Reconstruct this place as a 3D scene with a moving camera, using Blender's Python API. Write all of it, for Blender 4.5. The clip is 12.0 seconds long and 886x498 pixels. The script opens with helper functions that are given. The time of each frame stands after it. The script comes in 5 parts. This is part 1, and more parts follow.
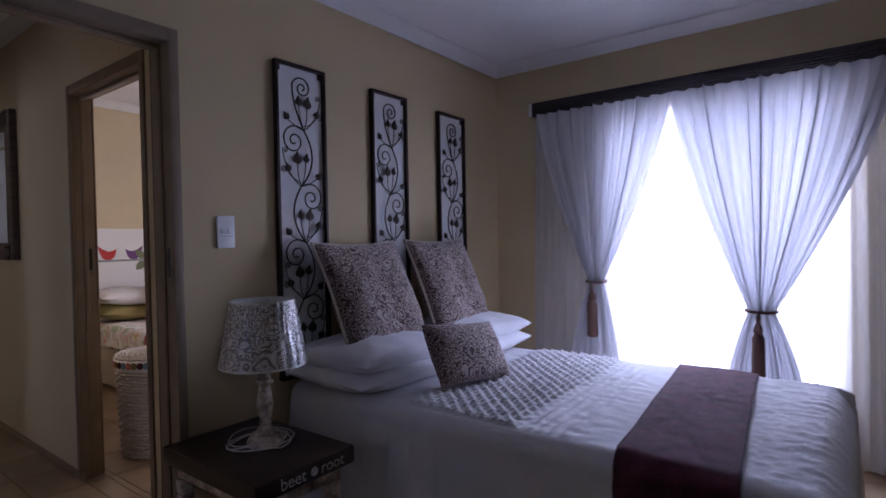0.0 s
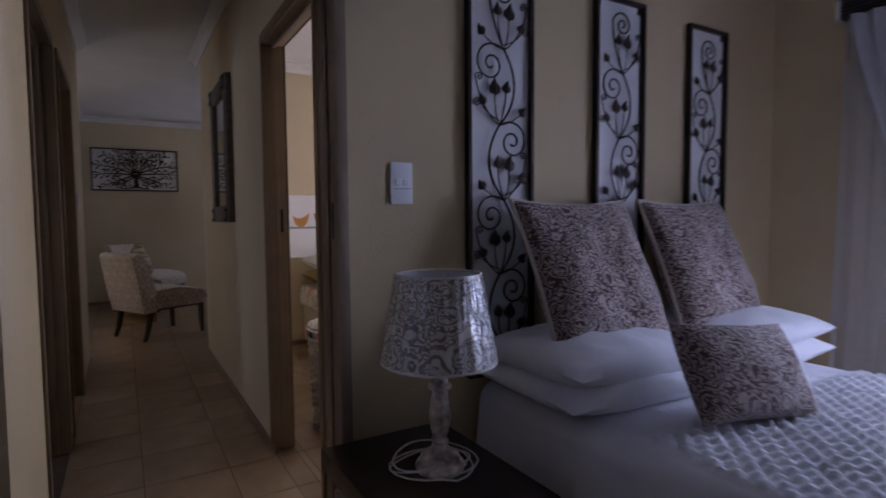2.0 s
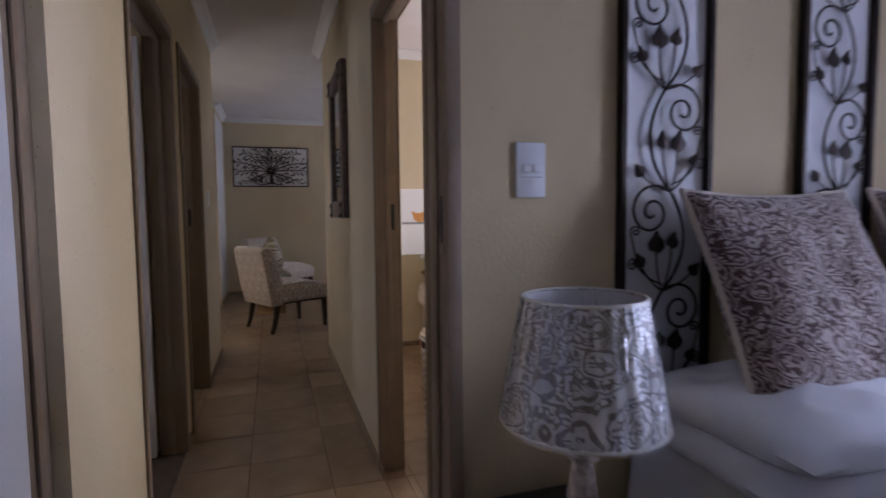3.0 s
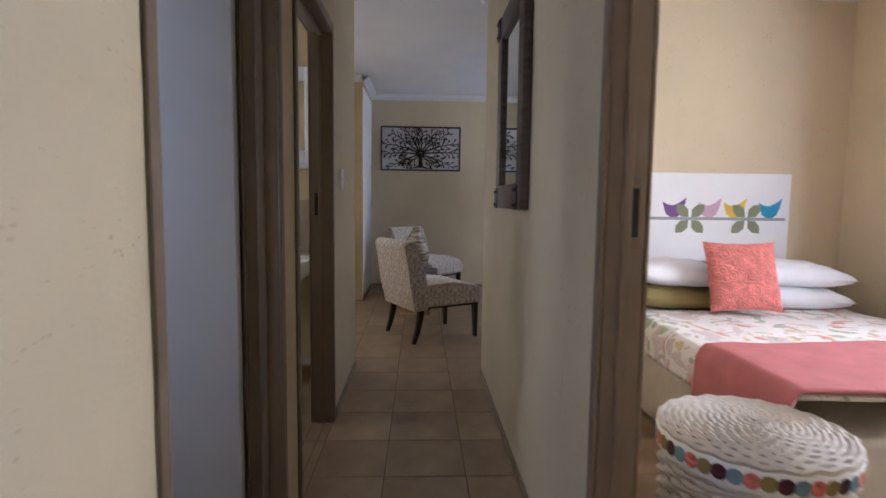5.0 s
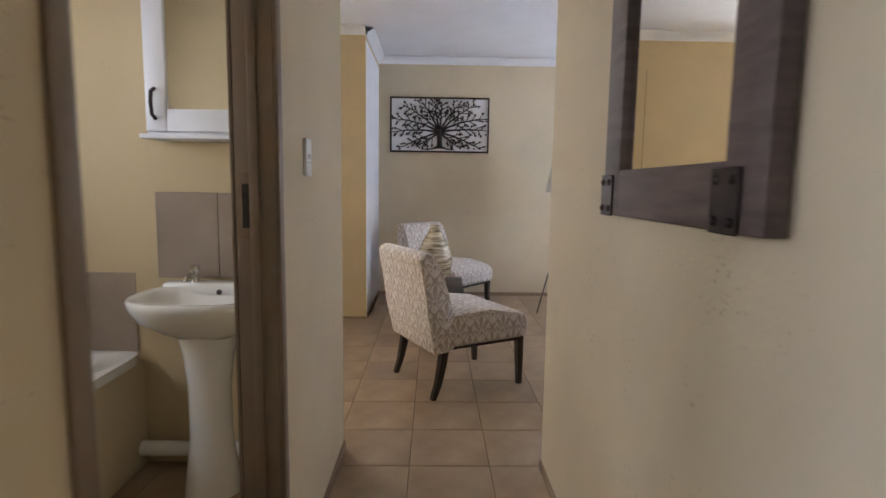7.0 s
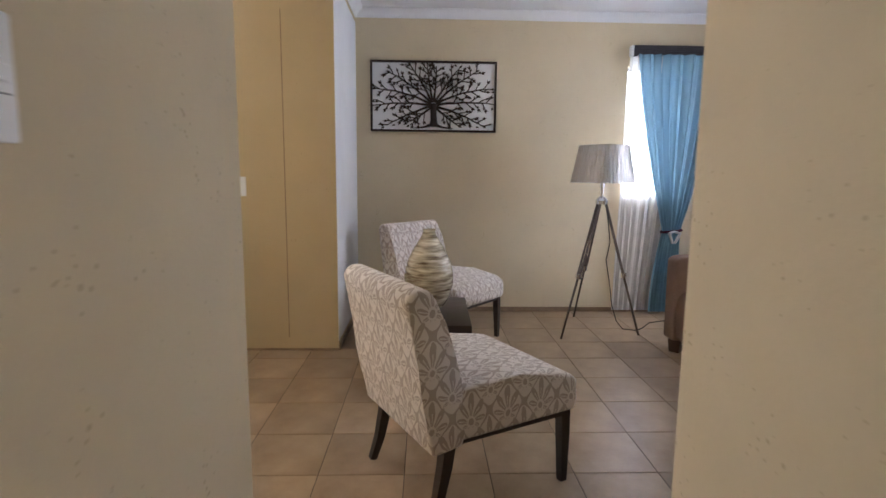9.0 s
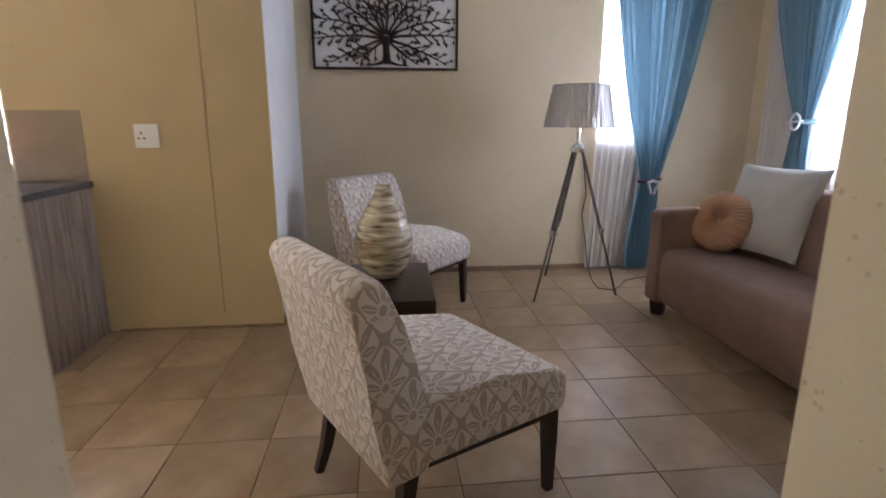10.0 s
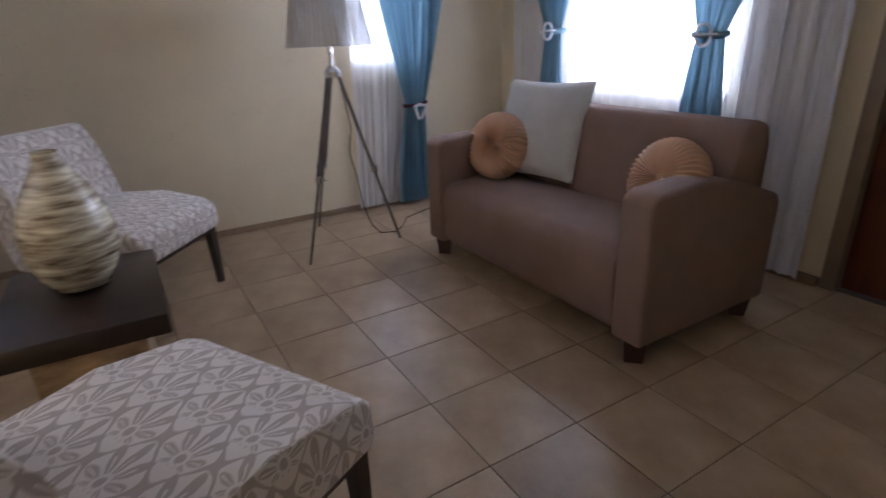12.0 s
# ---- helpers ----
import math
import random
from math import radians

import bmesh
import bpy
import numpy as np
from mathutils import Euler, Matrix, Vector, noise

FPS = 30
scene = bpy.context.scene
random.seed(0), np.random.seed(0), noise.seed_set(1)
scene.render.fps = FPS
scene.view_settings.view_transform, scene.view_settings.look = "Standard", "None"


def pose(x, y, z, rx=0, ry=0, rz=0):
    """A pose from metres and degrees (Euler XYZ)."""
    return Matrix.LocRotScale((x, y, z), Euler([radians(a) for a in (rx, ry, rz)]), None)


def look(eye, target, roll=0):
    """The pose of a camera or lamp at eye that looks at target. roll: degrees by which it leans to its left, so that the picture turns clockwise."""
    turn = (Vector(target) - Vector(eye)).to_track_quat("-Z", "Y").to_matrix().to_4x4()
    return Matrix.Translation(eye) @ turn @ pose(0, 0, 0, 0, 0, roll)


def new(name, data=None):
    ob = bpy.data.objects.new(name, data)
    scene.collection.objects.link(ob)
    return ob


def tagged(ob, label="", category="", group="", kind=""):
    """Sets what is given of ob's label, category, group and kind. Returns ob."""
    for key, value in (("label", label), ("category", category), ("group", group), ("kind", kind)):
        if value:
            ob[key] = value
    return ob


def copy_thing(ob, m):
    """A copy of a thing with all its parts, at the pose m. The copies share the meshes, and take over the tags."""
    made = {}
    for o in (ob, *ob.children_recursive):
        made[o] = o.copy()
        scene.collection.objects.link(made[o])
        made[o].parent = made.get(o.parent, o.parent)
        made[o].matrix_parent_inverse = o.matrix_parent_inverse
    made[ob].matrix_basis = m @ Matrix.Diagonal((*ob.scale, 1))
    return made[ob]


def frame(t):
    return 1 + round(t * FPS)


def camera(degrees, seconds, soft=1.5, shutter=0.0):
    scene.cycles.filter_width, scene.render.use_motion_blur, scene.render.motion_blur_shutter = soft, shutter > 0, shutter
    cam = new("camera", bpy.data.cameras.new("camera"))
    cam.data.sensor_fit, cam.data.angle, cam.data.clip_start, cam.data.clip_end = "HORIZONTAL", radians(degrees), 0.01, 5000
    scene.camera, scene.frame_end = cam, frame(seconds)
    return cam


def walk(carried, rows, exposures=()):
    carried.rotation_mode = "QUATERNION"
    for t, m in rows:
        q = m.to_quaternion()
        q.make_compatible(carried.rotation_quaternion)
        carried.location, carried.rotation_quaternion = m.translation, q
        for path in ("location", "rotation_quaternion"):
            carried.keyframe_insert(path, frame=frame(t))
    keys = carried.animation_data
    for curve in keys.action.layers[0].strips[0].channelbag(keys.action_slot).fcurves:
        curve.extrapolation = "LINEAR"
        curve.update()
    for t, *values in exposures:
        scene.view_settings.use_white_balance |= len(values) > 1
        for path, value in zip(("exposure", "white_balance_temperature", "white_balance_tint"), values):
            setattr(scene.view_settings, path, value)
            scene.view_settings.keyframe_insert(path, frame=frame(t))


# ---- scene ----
cam = camera(79.2, 12.0, shutter=0.5)
PATH = [
    (0, (0.131, 0.016, 1.308), (-1.073, 1.613, 1.27), -1.1),
    (0.5, (-0.024, 0.139, 1.286), (-1.294, 1.683, 1.229), -1.0),
    (1, (-0.161, 0.269, 1.272), (-1.564, 1.692, 1.187), -1.0),
    (1.5, (-0.281, 0.387, 1.239), (-1.857, 1.614, 1.143), -0.7),
    (2, (-0.407, 0.509, 1.236), (-2.122, 1.532, 1.121), -0.5),
    (2.5, (-0.603, 0.619, 1.246), (-2.425, 1.434, 1.122), -0.7),
    (3, (-0.797, 0.688, 1.248), (-2.698, 1.294, 1.113), -0.6),
    (3.5, (-1.017, 0.722, 1.263), (-2.973, 1.116, 1.114), -0.9),
    (5.5, (-2.331, 0.685, 1.251), (-4.321, 0.744, 1.059), 1),
    (6, (-2.683, 0.668, 1.261), (-4.671, 0.714, 1.047), 0.9),
    (6.5, (-3.088, 0.666, 1.267), (-5.074, 0.707, 1.039), 0.9),
    (7, (-3.461, 0.65, 1.289), (-5.447, 0.686, 1.059), 0.8),
    (9, (-4.76, 0.633, 1.291), (-6.74, 0.701, 1.019), 0.6),
    (9.5, (-5.028, 0.661, 1.292), (-6.995, 0.789, 0.949), 0.4),
    (10, (-5.264, 0.673, 1.282), (-7.199, 0.882, 0.821), 0.1),
    (10.5, (-5.446, 0.713, 1.259), (-7.329, 1.054, 0.674), -0.4),
    (11, (-5.61, 0.771, 1.257), (-7.429, 1.272, 0.596), -0.9),
    (11.5, (-5.732, 0.834, 1.264), (-7.466, 1.547, 0.566), -1.4),
    (12, (-5.861, 0.886, 1.268), (-7.463, 1.834, 0.536), -2),
]
walk(cam, [(t, look(eye, target, roll)) for t, eye, target, roll in PATH],
     exposures=[(0.0, -1.7, 5800, 25), (1.5, -2.05, 5600, 25), (2.5, -1.35, 5750, 22), (3.5, -0.85, 5750, 21), (5.5, -0.2, 5350, 14), (7.0, 0.4, 5600, 14), (9.5, 0.3, 5800, 15), (10.5, 0.05, 5550, 16), (11.3, -0.2, 5450, 17), (12.0, -0.08, 5350, 18)])

# ---------------- world and large lights ----------------
world = bpy.data.worlds.new("sky")
scene.world = world
world.use_nodes = True
wn = world.node_tree.nodes
sky = wn.new("ShaderNodeTexSky")
sky.sky_type = "NISHITA"
sky.sun_disc = False
sky.sun_elevation = radians(48)
sky.sun_rotation = radians(200)
world.node_tree.links.new(sky.outputs[0], wn["Background"].inputs[0])
wn["Background"].inputs[1].default_value = 0.1
sun = new("sun", bpy.data.lights.new("sun", "SUN"))
sun.data.energy, sun.data.angle, sun.data.color = 2.5, radians(0.6), (1, 0.95, 0.88)
sun.matrix_basis = look((0, -30, 34), (-4, 0, 0))


def window_light(name, centre, facing, w, h, power, color=(0.9, 0.95, 1.0)):
    lamp = new(name, bpy.data.lights.new(name, "AREA"))
    lamp.data.shape, lamp.data.size, lamp.data.size_y = "RECTANGLE", w, h
    lamp.data.energy, lamp.data.color = power, color
    lamp.matrix_basis = look(centre, Vector(centre) + Vector(facing))
    return lamp


window_light("daylight", (-0.5, 4.40, 1.62), (0, -1, -0.5), 1.5, 1.7, 640, (0.73, 0.80, 1.0))
window_light("daylight", (-8.3, 4.14, 1.52), (0, -1, 0), 1.9, 1.9, 150, (0.97, 0.98, 1.0))
window_light("daylight", (-9.99, 2.88, 1.70), (1, 0, 0), 1.2, 1.7, 66, (0.97, 0.98, 1.0))
window_light("daylight", (-8.83, -2.02, 1.60), (1, 0, 0), 1.2, 1.3, 60, (1.0, 0.93, 0.82))
window_light("daylight", (-3.7, 3.93, 1.5), (0, -1, 0), 1.3, 1.2, 70, (1.0, 0.96, 0.90))
window_light("daylight", (-3.0, -1.71, 1.5), (0, 1, 0), 0.8, 1.0, 11, (0.80, 0.86, 1.0))
# Lamp added behind an unseen bathroom opening to brighten the basin.
window_light("daylight", (-4.9, -1.71, 1.7), (0, 1, 0), 0.6, 0.7, 10, (1.0, 0.96, 0.88))


# ---------------- materials ----------------
def mat(name, color, rough=0.6, metal=0.0, scale=6.0, var=0.12, fine=120.0, bump=0.15, color2=None, spec=0.5, stretch=(1, 1, 1), coat=0.0):
    """A painted or natural surface: broad blotches, fine grain, and a fine relief."""
    m = bpy.data.materials.new(name)
    m.use_nodes = True
    n, l = m.node_tree.nodes, m.node_tree.links
    b = n["Principled BSDF"]
    b.inputs["Roughness"].default_value, b.inputs["Metallic"].default_value = rough, metal
    b.inputs["Specular IOR Level"].default_value = spec
    b.inputs["Coat Weight"].default_value = coat
    tc, mp = n.new("ShaderNodeTexCoord"), n.new("ShaderNodeMapping")
    mp.inputs["Scale"].default_value = stretch
    l.new(tc.outputs["Object"], mp.inputs[0])
    big, small = n.new("ShaderNodeTexNoise"), n.new("ShaderNodeTexNoise")
    big.inputs["Scale"].default_value, big.inputs["Detail"].default_value = scale, 5
    small.inputs["Scale"].default_value, small.inputs["Detail"].default_value = fine, 3
    l.new(mp.outputs[0], big.inputs[0])
    l.new(mp.outputs[0], small.inputs[0])
    mix = n.new("ShaderNodeMix")
    mix.data_type = "RGBA"
    lo = color2 or tuple(c * (1 - var) for c in color)
    hi = tuple(min(1, c * (1 + var * 0.6)) for c in color)
    mix.inputs[6].default_value, mix.inputs[7].default_value = (*lo, 1), (*hi, 1)
    ramp = n.new("ShaderNodeMapRange")
    ramp.inputs[1].default_value, ramp.inputs[2].default_value = 0.3, 0.7
    add = n.new("ShaderNodeMath")
    add.operation = "MULTIPLY_ADD"
    add.inputs[1].default_value, add.inputs[2].default_value = 0.25, -0.12
    l.new(small.outputs[0], add.inputs[0])
    add2 = n.new("ShaderNodeMath")
    l.new(big.outputs[0], ramp.inputs[0])
    l.new(ramp.outputs[0], add2.inputs[0])
    l.new(add.outputs[0], add2.inputs[1])
    l.new(add2.outputs[0], mix.inputs[0])
    l.new(mix.outputs[2], b.inputs["Base Color"])
    rr = n.new("ShaderNodeMapRange")
    rr.inputs[3].default_value, rr.inputs[4].default_value = max(0.02, rough - 0.08), min(1, rough + 0.08)
    l.new(big.outputs[0], rr.inputs[0])
    l.new(rr.outputs[0], b.inputs["Roughness"])
    if bump:
        bp = n.new("ShaderNodeBump")
        bp.inputs["Strength"].default_value, bp.inputs["Distance"].default_value = bump, 0.004
        l.new(small.outputs[0], bp.inputs["Height"])
        l.new(bp.outputs[0], b.inputs["Normal"])
    return m


def calc(n, l, op, a, b=None):
    k = n.new("ShaderNodeMath")
    k.operation = op
    for i, v in enumerate((a, b)):
        if v is None:
            continue
        if isinstance(v, (int, float)):
            k.inputs[i].default_value = v
        else:
            l.new(v, k.inputs[i])
    return k.outputs[0]


def damask(name, ground, figure, cw, ch, petals=8, rough=0.9, dense=False):
    """Woven floral ogee fabric: lattice of bands, with a palmette in each cell, on the UV map in metres."""
    m = bpy.data.materials.new(name)
    m.use_nodes = True
    n, l = m.node_tree.nodes, m.node_tree.links
    b = n["Principled BSDF"]
    b.inputs["Roughness"].default_value = rough
    b.inputs["Sheen Weight"].default_value = 0.2
    uv, sep = n.new("ShaderNodeUVMap"), n.new("ShaderNodeSeparateXYZ")
    warp = n.new("ShaderNodeTexNoise")
    warp.inputs["Scale"].default_value = 14 if not dense else 22
    l.new(uv.outputs[0], warp.inputs[0])
    off = n.new("ShaderNodeVectorMath")
    off.operation = "MULTIPLY_ADD"
    off.inputs[1].default_value = (0.022, 0.022, 0) if not dense else (0.05, 0.05, 0)
    l.new(warp.outputs["Color"], off.inputs[0])
    l.new(uv.outputs[0], off.inputs[2])
    l.new(off.outputs[0], sep.inputs[0])
    c = lambda op, a, b2=None: calc(n, l, op, a, b2)
    u, v = c("DIVIDE", sep.outputs[0], cw), c("DIVIDE", sep.outputs[1], ch)
    # ogee bands
    band = c("ADD", c("COSINE", c("MULTIPLY", u, 6.2832)), c("COSINE", c("MULTIPLY", v, 6.2832)))
    band1 = c("LESS_THAN", c("ABSOLUTE", band), 0.14)

    def palm(du, dv, size, k, lift):
        fu = c("SUBTRACT", c("FRACT", c("ADD", u, du)), 0.5)
        fv = c("SUBTRACT", c("FRACT", c("ADD", v, dv)), 0.5)
        fu, fv = c("MULTIPLY", fu, cw / size), c("ADD", c("MULTIPLY", fv, 0.8 * ch / size), lift)
        r = c("SQRT", c("ADD", c("MULTIPLY", fu, fu), c("MULTIPLY", fv, fv)))
        th = c("ARCTAN2", fu, fv)
        lobe = c("ABSOLUTE", c("COSINE", c("MULTIPLY", th, k)))
        out = c("MULTIPLY", c("POWER", lobe, 0.75), c("ADD", 0.30, c("MULTIPLY", c("COSINE", th), 0.19)))
        petal = c("MULTIPLY", c("MULTIPLY", c("LESS_THAN", r, out), c("GREATER_THAN", r, 0.10)), c("GREATER_THAN", lobe, 0.5))
        vein = c("MULTIPLY", c("GREATER_THAN", lobe, 0.985), c("LESS_THAN", r, 0.3))
        core = c("LESS_THAN", r, 0.06)
        return c("MAXIMUM", c("MULTIPLY", petal, c("SUBTRACT", 1.0, vein)), core)

    f = c("MAXIMUM", palm(0.5, 0.5, 1.12 * cw, petals / 2 + 0.5, 0.12), palm(0.0, 0.0, 1.12 * cw, petals / 2 + 0.5, 0.12))
    f = c("MAXIMUM", f, band1)
    if dense:
        vo, big = n.new("ShaderNodeTexVoronoi"), n.new("ShaderNodeTexVoronoi")
        vo.feature = "DISTANCE_TO_EDGE"
        vo.inputs["Scale"].default_value, big.inputs["Scale"].default_value = 70, 11
        for k in (vo, big):
            l.new(off.outputs[0], k.inputs[0])
        ring = c("GREATER_THAN", c("SINE", c("MULTIPLY", big.outputs[0], 62)), -0.1)
        cellf = c("GREATER_THAN", vo.outputs[0], 0.13)
        half = c("GREATER_THAN", c("SINE", c("MULTIPLY", big.outputs[0], 20)), 0.0)
        f = c("MAXIMUM", c("MULTIPLY", c("MULTIPLY", ring, half), 0.9), c("MULTIPLY", c("SUBTRACT", 1, half), cellf))
        f = c("MULTIPLY", f, c("ADD", 0.55, c("MULTIPLY", warp.outputs[0], 0.8)))
    grain = n.new("ShaderNodeTexNoise")
    grain.inputs["Scale"].default_value = 500
    l.new(uv.outputs[0], grain.inputs[0])
    f = c("ADD", f, c("MULTIPLY", c("SUBTRACT", grain.outputs[0], 0.5), 0.5))
    mix = n.new("ShaderNodeMix")
    mix.data_type = "RGBA"
    mix.inputs[6].default_value, mix.inputs[7].default_value = (*ground, 1), (*figure, 1)
    l.new(f, mix.inputs[0])
    l.new(mix.outputs[2], b.inputs["Base Color"])
    bp = n.new("ShaderNodeBump")
    bp.inputs["Strength"].default_value, bp.inputs["Distance"].default_value = 0.35, 0.003
    l.new(f, bp.inputs["Height"])
    l.new(bp.outputs[0], b.inputs["Normal"])
    return m


def sheer(name, color, clear, glow=0.6):
    """Thin curtain cloth: part see-through, part translucent, part matt."""
    m = bpy.data.materials.new(name)
    m.use_nodes = True
    n, l = m.node_tree.nodes, m.node_tree.links
    n.remove(n["Principled BSDF"])
    out = n["Material Output"]
    d, t, tr = n.new("ShaderNodeBsdfDiffuse"), n.new("ShaderNodeBsdfTranslucent"), n.new("ShaderNodeBsdfTransparent")
    tc, wv = n.new("ShaderNodeTexCoord"), n.new("ShaderNodeTexNoise")
    wv.inputs["Scale"].default_value = 260
    l.new(tc.outputs["Object"], wv.inputs[0])
    mx = n.new("ShaderNodeMix")
    mx.data_type = "RGBA"
    mx.inputs[6].default_value, mx.inputs[7].default_value = (*(0.85 * c for c in color), 1), (*color, 1)
    l.new(wv.outputs[0], mx.inputs[0])
    for s in (d, t):
        l.new(mx.outputs[2], s.inputs[0])
    a, b = n.new("ShaderNodeMixShader"), n.new("ShaderNodeMixShader")
    a.inputs[0].default_value, b.inputs[0].default_value = glow, clear
    l.new(d.outputs[0], a.inputs[1])
    l.new(t.outputs[0], a.inputs[2])
    l.new(a.outputs[0], b.inputs[1])
    l.new(tr.outputs[0], b.inputs[2])
    l.new(b.outputs[0], out.inputs[0])
    return m


def tile_mat(name, a, b, c3, rough=0.32):
    m = mat(name, a, rough, 0, 3.5, 0.2, 60, 0.06, color2=b)
    n, l = m.node_tree.nodes, m.node_tree.links
    bs = n["Principled BSDF"]
    old = bs.inputs["Base Color"].links[0].from_socket
    info, hv = n.new("ShaderNodeObjectInfo"), n.new("ShaderNodeHueSaturation")
    mr = n.new("ShaderNodeMapRange")
    mr.inputs[3].default_value, mr.inputs[4].default_value = 0.86, 1.12
    l.new(info.outputs["Random"], mr.inputs[0])
    l.new(mr.outputs[0], hv.inputs["Value"])
    l.new(old, hv.inputs["Color"])
    l.new(hv.outputs[0], bs.inputs["Base Color"])
    return m


WALL = mat("ochre_wall_paint", (0.56, 0.45, 0.27), 0.75, 0, 2.2, 0.06, 90, 0.25)
WALLP = mat("cream_wall_paint", (0.65, 0.55, 0.375), 0.75, 0, 2.2, 0.06, 90, 0.25)
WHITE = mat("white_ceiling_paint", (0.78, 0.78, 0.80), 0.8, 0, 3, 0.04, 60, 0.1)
FRAME = mat("taupe_frame_enamel", (0.23, 0.172, 0.12), 0.42, 0, 8, 0.12, 60, 0.06)
DOORW = mat("white_door_enamel", (0.74, 0.75, 0.80), 0.45, 0, 5, 0.04, 80, 0.05)
TILE = tile_mat("beige_floor_tile", (0.42, 0.31, 0.20), (0.27, 0.18, 0.105), None)
GROUT = mat("brown_grout", (0.13, 0.095, 0.065), 0.9, 0, 20, 0.25, 200, 0.3)
SKIRT = mat("brown_tile_skirting", (0.30, 0.21, 0.13), 0.45, 0, 9, 0.25, 80, 0.08)
BLACKW = mat("dark_stained_wood", (0.028, 0.016, 0.012), 0.31, 0, 4, 0.4, 70, 0.07, stretch=(3, 1, 1))
REED = mat("dark_reeded_wood", (0.05, 0.042, 0.045), 0.4, 0, 9, 0.3, 90, 0.1, stretch=(1, 1, 8))
METALD = mat("dark_bronze_metal", (0.035, 0.022, 0.016), 0.45, 0.5, 12, 0.4, 160, 0.3)
LEAF = mat("bronze_leaf_metal", (0.045, 0.028, 0.022), 0.5, 0.4, 18, 0.5, 160, 0.3)
BOARD = mat("white_backing_board", (0.80, 0.80, 0.82), 0.7, 0, 5, 0.03, 200, 0.05)
PLASTIC = mat("white_switch_plastic", (0.83, 0.84, 0.86), 0.3, 0, 5, 0.03, 60, 0.0)
GREYP = mat("grey_line_plastic", (0.30, 0.31, 0.33), 0.5, 0, 5, 0.05, 60, 0.0)
LINEN = mat("white_bed_linen", (0.78, 0.78, 0.82), 0.85, 0, 7, 0.06, 260, 0.3)
MAROON = mat("maroon_chenille", (0.085, 0.021, 0.038), 0.95, 0, 14, 0.45, 260, 0.9)
TASSEL = mat("brown_tassel_cord", (0.12, 0.06, 0.045), 0.8, 0, 30, 0.3, 300, 0.6, stretch=(1, 1, 0.1))
CHROME = mat("polished_chrome", (0.75, 0.75, 0.76), 0.12, 1.0, 8, 0.04, 60, 0.0)
CERAMIC = mat("white_glazed_ceramic", (0.80, 0.79, 0.76), 0.12, 0, 4, 0.03, 40, 0.0, coat=0.3)
PAINTW = mat("chipped_white_paint", (0.62, 0.55, 0.47), 0.6, 0, 28, 0.45, 90, 0.4, color2=(0.20, 0.14, 0.10))
SOFA = mat("taupe_sofa_weave", (0.25, 0.165, 0.13), 0.92, 0, 6, 0.12, 420, 0.5)
SOFALEG = mat("reddish_sofa_wood", (0.06, 0.022, 0.014), 0.35, 0, 9, 0.3, 70, 0.1)
PEACH = mat("peach_pleated_satin", (0.60, 0.37, 0.24), 0.55, 0, 9, 0.12, 200, 0.2)
GREYC = mat("pale_grey_cushion", (0.58, 0.57, 0.56), 0.85, 0, 9, 0.07, 380, 0.4)
CLAY = mat("vase_shell_band", (0.66, 0.60, 0.44), 0.2, 0, 1.0, 0.3, 90, 0.1, color2=(0.10, 0.06, 0.03), stretch=(7, 7, 48), coat=0.6)
STONEB = mat("veined_table_base", (0.52, 0.38, 0.22), 0.45, 0, 5, 0.5, 60, 0.2, color2=(0.14, 0.08, 0.045), stretch=(1, 1, 2.5))

OLDWOOD = mat("weathered_brown_wood", (0.135, 0.10, 0.09), 0.55, 0, 6, 0.4, 80, 0.35, stretch=(1, 1, 7))
OLDMETAL = mat("aged_iron", (0.06, 0.045, 0.045), 0.45, 0.6, 16, 0.4, 120, 0.3)
TRIPOD = mat("grey_brown_tripod_wood", (0.115, 0.085, 0.07), 0.5, 0, 7, 0.35, 80, 0.2, stretch=(4, 4, 0.6))
SHADEF = mat("pale_pleated_shade", (0.56, 0.53, 0.50), 0.35, 0, 9, 0.05, 200, 0.1, coat=0.4)
DARKTXT = mat("dark_cable_rubber", (0.02, 0.02, 0.02), 0.5, 0, 9, 0.2, 60, 0)
CORD = mat("white_cable", (0.65, 0.63, 0.58), 0.5, 0, 9, 0.1, 60, 0)
REDWOOD = mat("red_mahogany_door", (0.13, 0.035, 0.016), 0.35, 0, 4, 0.4, 50, 0.1, stretch=(5, 5, 0.6))
GREYWOOD = mat("washed_grey_wood", (0.33, 0.28, 0.25), 0.55, 0, 5, 0.3, 60, 0.15, color2=(0.16, 0.12, 0.10), stretch=(9, 9, 0.7))
GRANITE = mat("dark_grey_counter", (0.075, 0.075, 0.085), 0.2, 0, 60, 0.5, 220, 0.0)
WALLTILE = mat("taupe_wall_tile", (0.33, 0.265, 0.21), 0.3, 0, 4, 0.18, 60, 0.05)
COPPER = mat("copper_ornament", (0.45, 0.17, 0.09), 0.3, 0.8, 9, 0.2, 60, 0.1)
WICKER = mat("white_wicker", (0.56, 0.52, 0.48), 0.6, 0, 30, 0.15, 200, 0.3)
PINK = mat("dusty_pink_throw", (0.52, 0.17, 0.18), 0.9, 0, 9, 0.14, 320, 0.5)
ROSE = mat("coral_rose_cushion", (0.66, 0.20, 0.17), 0.85, 0, 22, 0.3, 90, 1.0)
OLIVE = mat("olive_pillow", (0.26, 0.21, 0.075), 0.85, 0, 9, 0.1, 300, 0.3)
BEDBASE = mat("cream_bed_base", (0.62, 0.55, 0.46), 0.85, 0, 7, 0.08, 300, 0.3)
DAMASK = damask("taupe_ogee_upholstery", (0.68, 0.62, 0.57), (0.41, 0.345, 0.30), 0.165, 0.215, 8)
